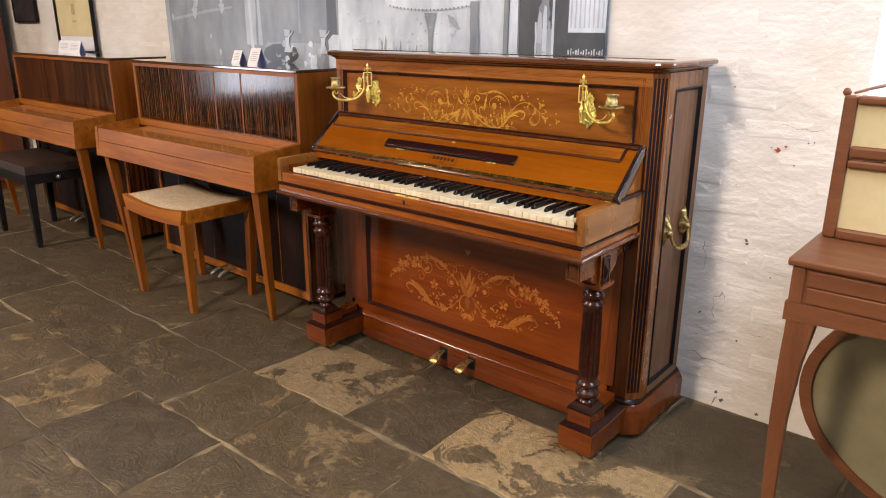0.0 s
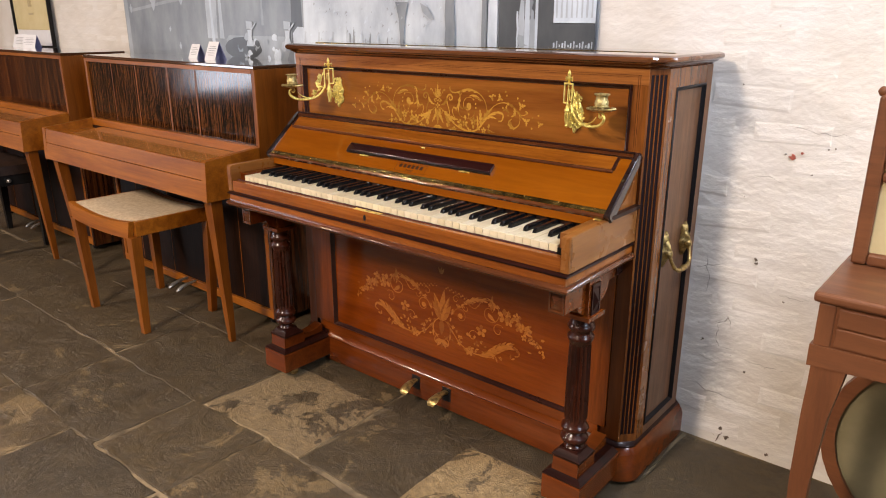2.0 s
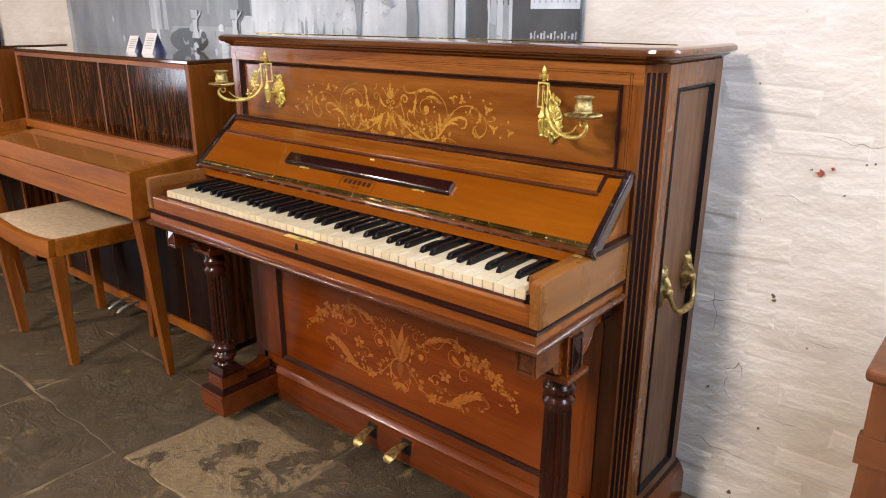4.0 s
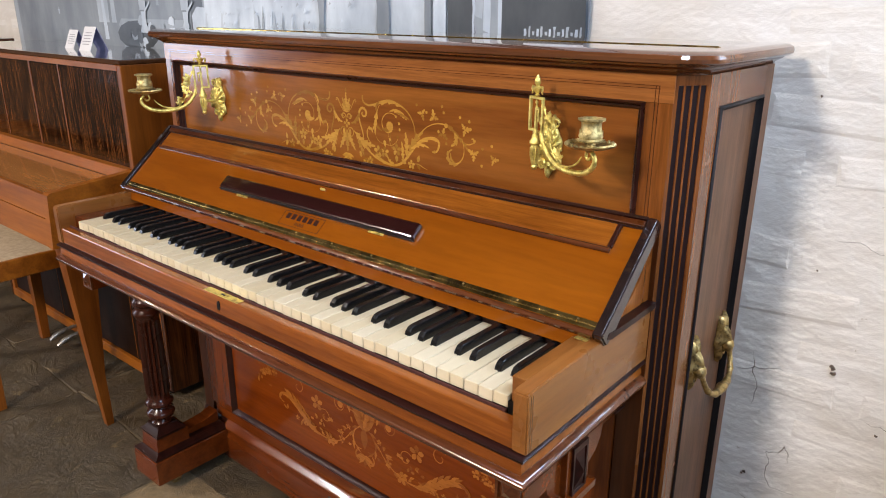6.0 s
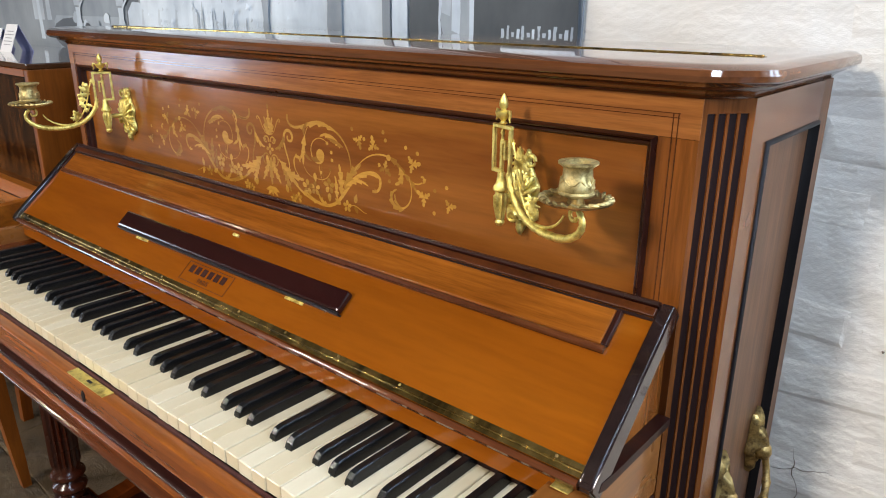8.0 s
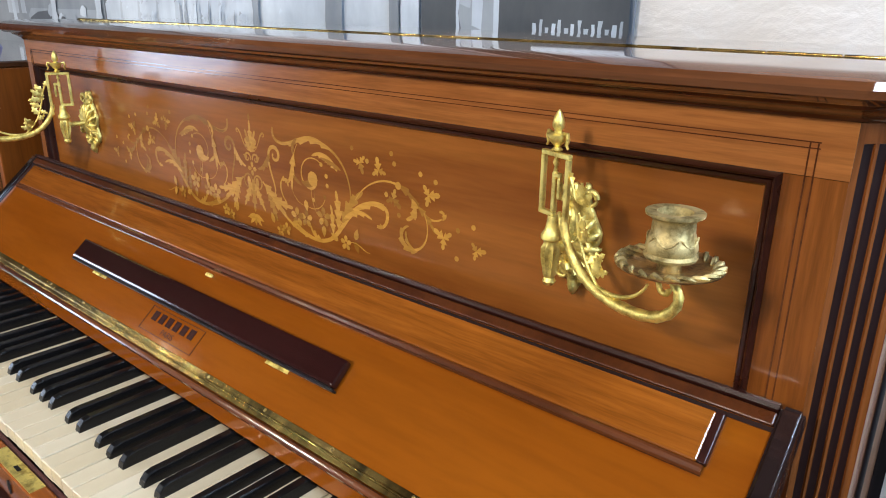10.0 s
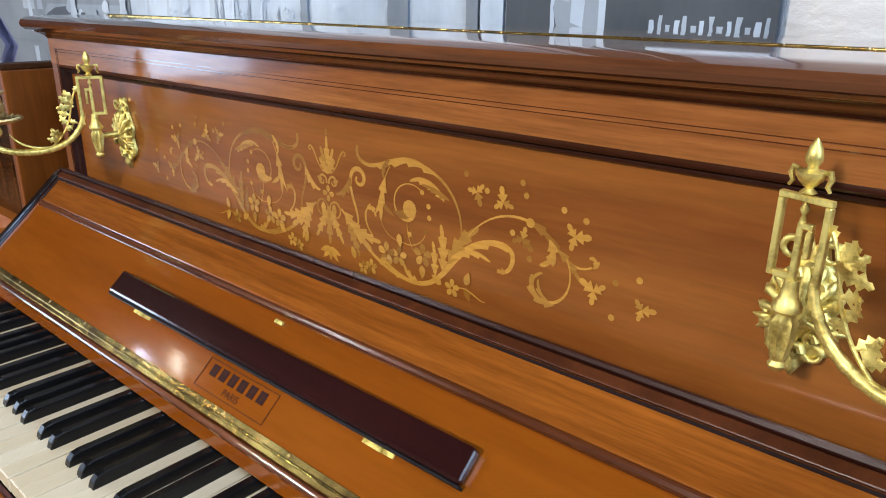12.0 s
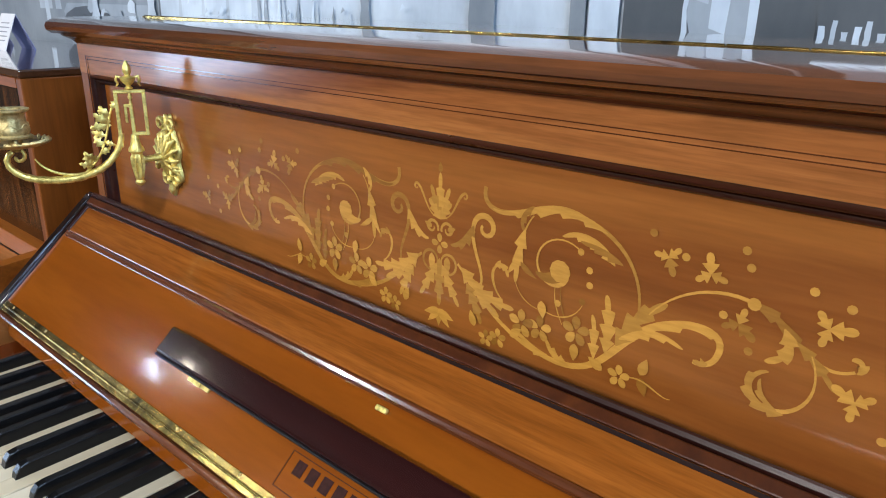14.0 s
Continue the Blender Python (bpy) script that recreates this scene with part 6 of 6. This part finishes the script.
rect(-1.416, -1.408, 1.05, 2.59, 4, 0.002)
rect(-1.350, -1.203, 1.235, 2.59, 5, 0.002)
for k in range(8):
    rect(-1.342 + 0.0175 * k, -1.336 + 0.0175 * k, 1.25, 1.40, 3, 0.001)
rect(-1.350, -1.203, 0.99, 1.233, 0, 0.002)
for k in range(14):
    x = -1.347 + 0.0102 * k
    rect(x, x + 0.0055, 1.10, 1.176 + 0.006 * math.sin(k * 2.1), 3 if k % 3 else 4, 0.0012)
rect(-1.350, -1.205, 1.07, 1.105, 3, 0.003)
for k in range(60):
    x, z, s = mr.uniform(-2.5, -1.8), mr.uniform(1.15, 1.30), mr.uniform(0.002, 0.008)
    tone([(x, z), (x + s * 2, z + s), (x + s, z + s * 2)], mr.choice((2, 3, 5)))

# ---- painted bricks of the wall ----
br = random.Random(21)


def brick_mesh(seed):
    r = random.Random(seed)
    wd, ht = 0.222 + r.uniform(-0.012, 0.004), 0.072 + r.uniform(-0.006, 0.003)
    rings = []
    for g, y in ((0.0, 0.0030), (0.008, 0.0010), (0.015, -0.0007), (0.026, -0.0017)):
        rings.append([(-wd / 2 + g + r.uniform(-0.002, 0.002), y, -ht / 2 + g + r.uniform(-0.002, 0.002)), (wd / 2 - g + r.uniform(-0.002, 0.002), y, -ht / 2 + g), (wd / 2 - g, y, ht / 2 - g + r.uniform(-0.002, 0.002)), (-wd / 2 + g, y, ht / 2 - g)])
    bm = loft(bmesh.new(), rings)
    bmesh.ops.recalc_face_normals(bm, faces=bm.faces)
    me = bpy.data.meshes.new("brick")
    bm.to_mesh(me)
    bm.free()
    me.materials.append(WALLM)
    return me


bricks = [brick_mesh(k) for k in range(9)]
for row in range(21):
    z = 0.045 + row * 0.083
    for col in range(7):
        x = -0.98 + col * 0.235 + (0.117 if row % 2 else 0) + br.uniform(-0.008, 0.008)
        if x > OPEN_L - 0.12 and z > SILL - 0.05:
            continue
        if br.random() < 0.22:
            continue
        ob = new("brick", br.choice(bricks))
        ob.parent = wall_north
        ob.location = (x, WALL_Y + br.uniform(-0.0012, 0.0016), z + br.uniform(-0.011, 0.011))
        ob.rotation_euler.y = br.uniform(-0.07, 0.07)
for row in range(5):
    for col in range(4):
        ob = new("brick", br.choice(bricks))
        ob.parent = wall_north
        ob.location = (-4.85 + col * 0.235 + (0.117 if row % 2 else 0), WALL_Y + br.uniform(0, 0.0022), 1.06 + row * 0.083)


def chip(x, z, r, material, seed):
    cr = random.Random(seed)
    r *= 0.75
    pts = [(x + r * cr.uniform(0.2, 1.25) * math.cos(i * 0.628), z + r * cr.uniform(0.2, 1.0) * math.sin(i * 0.628)) for i in range(10)]
    part("paint_chip", prism(bmesh.new(), pts, "y", WALL_Y - 0.0040, WALL_Y - 0.0010), material, wall_north)


chip(-0.612, 0.902, 0.014, REDCHIP, 1)
chip(-0.590, 0.914, 0.007, REDCHIP, 2)
chip(-0.630, 0.907, 0.004, GREYCHIP, 3)
for x, z, r, sd in ((-0.667, 0.606, 0.009, 4), (-0.664, 0.594, 0.007, 5), (-0.53, 0.93, 0.004, 6), (-0.515, 0.934, 0.005, 7), (-0.785, 0.33, 0.007, 8), (-0.79, 0.325, 0.004, 9), (-0.56, 0.86, 0.004, 10),
                     (-0.72, 0.78, 0.003, 11), (-0.76, 1.08, 0.004, 12), (-0.70, 0.30, 0.003, 13), (-0.655, 0.26, 0.007, 14), (-0.58, 0.50, 0.004, 15), (-0.70, 0.055, 0.010, 16), (-0.68, 0.03, 0.012, 17), (-0.56, 0.02, 0.010, 18)):
    chip(x, z, r, GREYCHIP, sd)



def crack(x, z, steps, width, seed):
    """A thin wandering crack in the paint; steps: (degrees, length) pairs."""
    cr = random.Random(seed)
    pts = [Vector((x, z))]
    for a, l in steps:
        for k in range(4):
            d = radians(a + cr.uniform(-28, 28))
            pts.append(pts[-1] + Vector((math.cos(d), math.sin(d))) * l / 4)
    n = len(pts) - 1
    left, right = [], []
    for i, p in enumerate(pts):
        d = (pts[min(i + 1, n)] - pts[max(i - 1, 0)]).normalized()
        w = width * (0.25 + 0.75 * math.sin(math.pi * (i + 0.5) / (n + 1))) * cr.uniform(0.5, 1.2) / 2
        left.append((p.x - d.y * w, p.y + d.x * w))
        right.append((p.x + d.y * w, p.y - d.x * w))
    bm = bmesh.new()
    lo = [bm.verts.new((a, WALL_Y - 0.0030, c)) for a, c in left]
    hi = [bm.verts.new((a, WALL_Y - 0.0030, c)) for a, c in right]
    for i in range(n):
        bm.faces.new((lo[i], lo[i + 1], hi[i + 1], hi[i]))
    part("crack", bm, CRACK, wall_north)


crack(-0.752, 0.393, ((12, 0.024), (60, 0.022), (-50, 0.015), (-80, 0.022)), 0.0022, 1)
crack(-0.823, 0.174, ((-10, 0.07), (-8, 0.055), (-9, 0.04)), 0.0018, 2)
crack(-0.710, 0.004, ((75, 0.022), (70, 0.02)), 0.004, 3)
crack(-0.803, 0.594, ((-62, 0.027), (-80, 0.035), (-90, 0.055)), 0.0014, 4)
crack(-0.830, 0.551, ((-5, 0.02), (15, 0.035), (5, 0.035)), 0.0014, 5)
crack(-0.752, 0.390, ((-75, 0.026), (-95, 0.03), (-60, 0.026), (0, 0.045)), 0.0012, 6)
crack(-0.798, 0.281, ((-15, 0.03), (0, 0.04)), 0.0012, 7)
crack(-0.60, 0.52, ((-5, 0.05), (10, 0.04)), 0.0012, 8)
crack(-0.62, 0.98, ((-4, 0.08), (2, 0.06)), 0.0013, 9)
crack(-0.66, 0.30, ((-12, 0.06), (6, 0.05)), 0.0012, 11)
crack(-0.70, 0.84, ((0, 0.05), (-12, 0.03)), 0.0010, 12)

# ---- flagstones ----
fr = random.Random(5)
ROWS_Y = (-4.19, -3.75, -3.35, -2.9, -2.45, -2.0, -1.55, -1.15, -0.78, -0.36, 0.0, 0.345, 0.705, 1.055, 1.405, 1.785, 2.285)
SET = {11: (-2.95, -2.28, -1.72, -1.1), 12: (-3.3, -2.78, -2.33, -1.80, -1.19, -0.6), 13: (-3.68, -2.72, -2.17, -1.79, -1.24, -0.75), 14: (-3.7, -2.74, -2.12, -1.63, -1.27, -0.62),
       15: (-3.95, -3.3, -2.75, -2.08, -1.65, -1.28, -0.80, -0.25)}
PALE = {(14, 3), (14, 5)}
PARTLY = {(12, 2), (13, 4)}
for r in range(len(ROWS_Y) - 1):
    xs = list(SET.get(r, ()))
    if not xs:
        xs = [-1.0 + fr.uniform(-0.2, 0.2)]
    while xs[0] > -6.9:
        xs.insert(0, xs[0] - fr.uniform(0.45, 0.85))
    while xs[-1] < 2.5:
        xs.append(xs[-1] + fr.uniform(0.45, 0.8))
    fixed = [xs.index(SET[r][0])] if r in SET else [0]
    xs = [-7.59] + xs + [3.19]
    fixed[0] += 1
    for k in range(len(xs) - 1):
        x0, x1, y0, y1 = xs[k], xs[k + 1], ROWS_Y[r], ROWS_Y[r + 1]
        def jag(a, b, nseg, amp):
            return [a + (b - a) * i / nseg + Vector((fr.uniform(-amp, amp), fr.uniform(-amp, amp))) * (0 < i < nseg) for i in range(nseg)]
        c = [Vector((x0, y0)), Vector((x1, y0)), Vector((x1, y1)), Vector((x0, y1))]
        c = [p + Vector((fr.uniform(-0.012, 0.012), fr.uniform(-0.012, 0.012))) for p in c]
        edge_pts = jag(c[0], c[1], 9, 0.008) + jag(c[1], c[2], 6, 0.008) + jag(c[2], c[3], 9, 0.008) + jag(c[3], c[0], 6, 0.008)
        mid = sum(edge_pts, Vector((0, 0))) / len(edge_pts)
        lift = fr.uniform(-0.0012, 0.0012)
        rings = []
        for g, z in ((0.0016, -0.03), (0.0022, -0.0020 + lift), (0.006, lift)):
            rings.append([(p.x + (mid.x - p.x) / (p - mid).length * g, p.y + (mid.y - p.y) / (p - mid).length * g, z) for p in edge_pts])
        place = (r, k - fixed[0] + 1)
        part("flagstone", loft(bmesh.new(), rings), STONE_WORN if place in PALE else STONE_PART if place in PARTLY else STONE, floor)
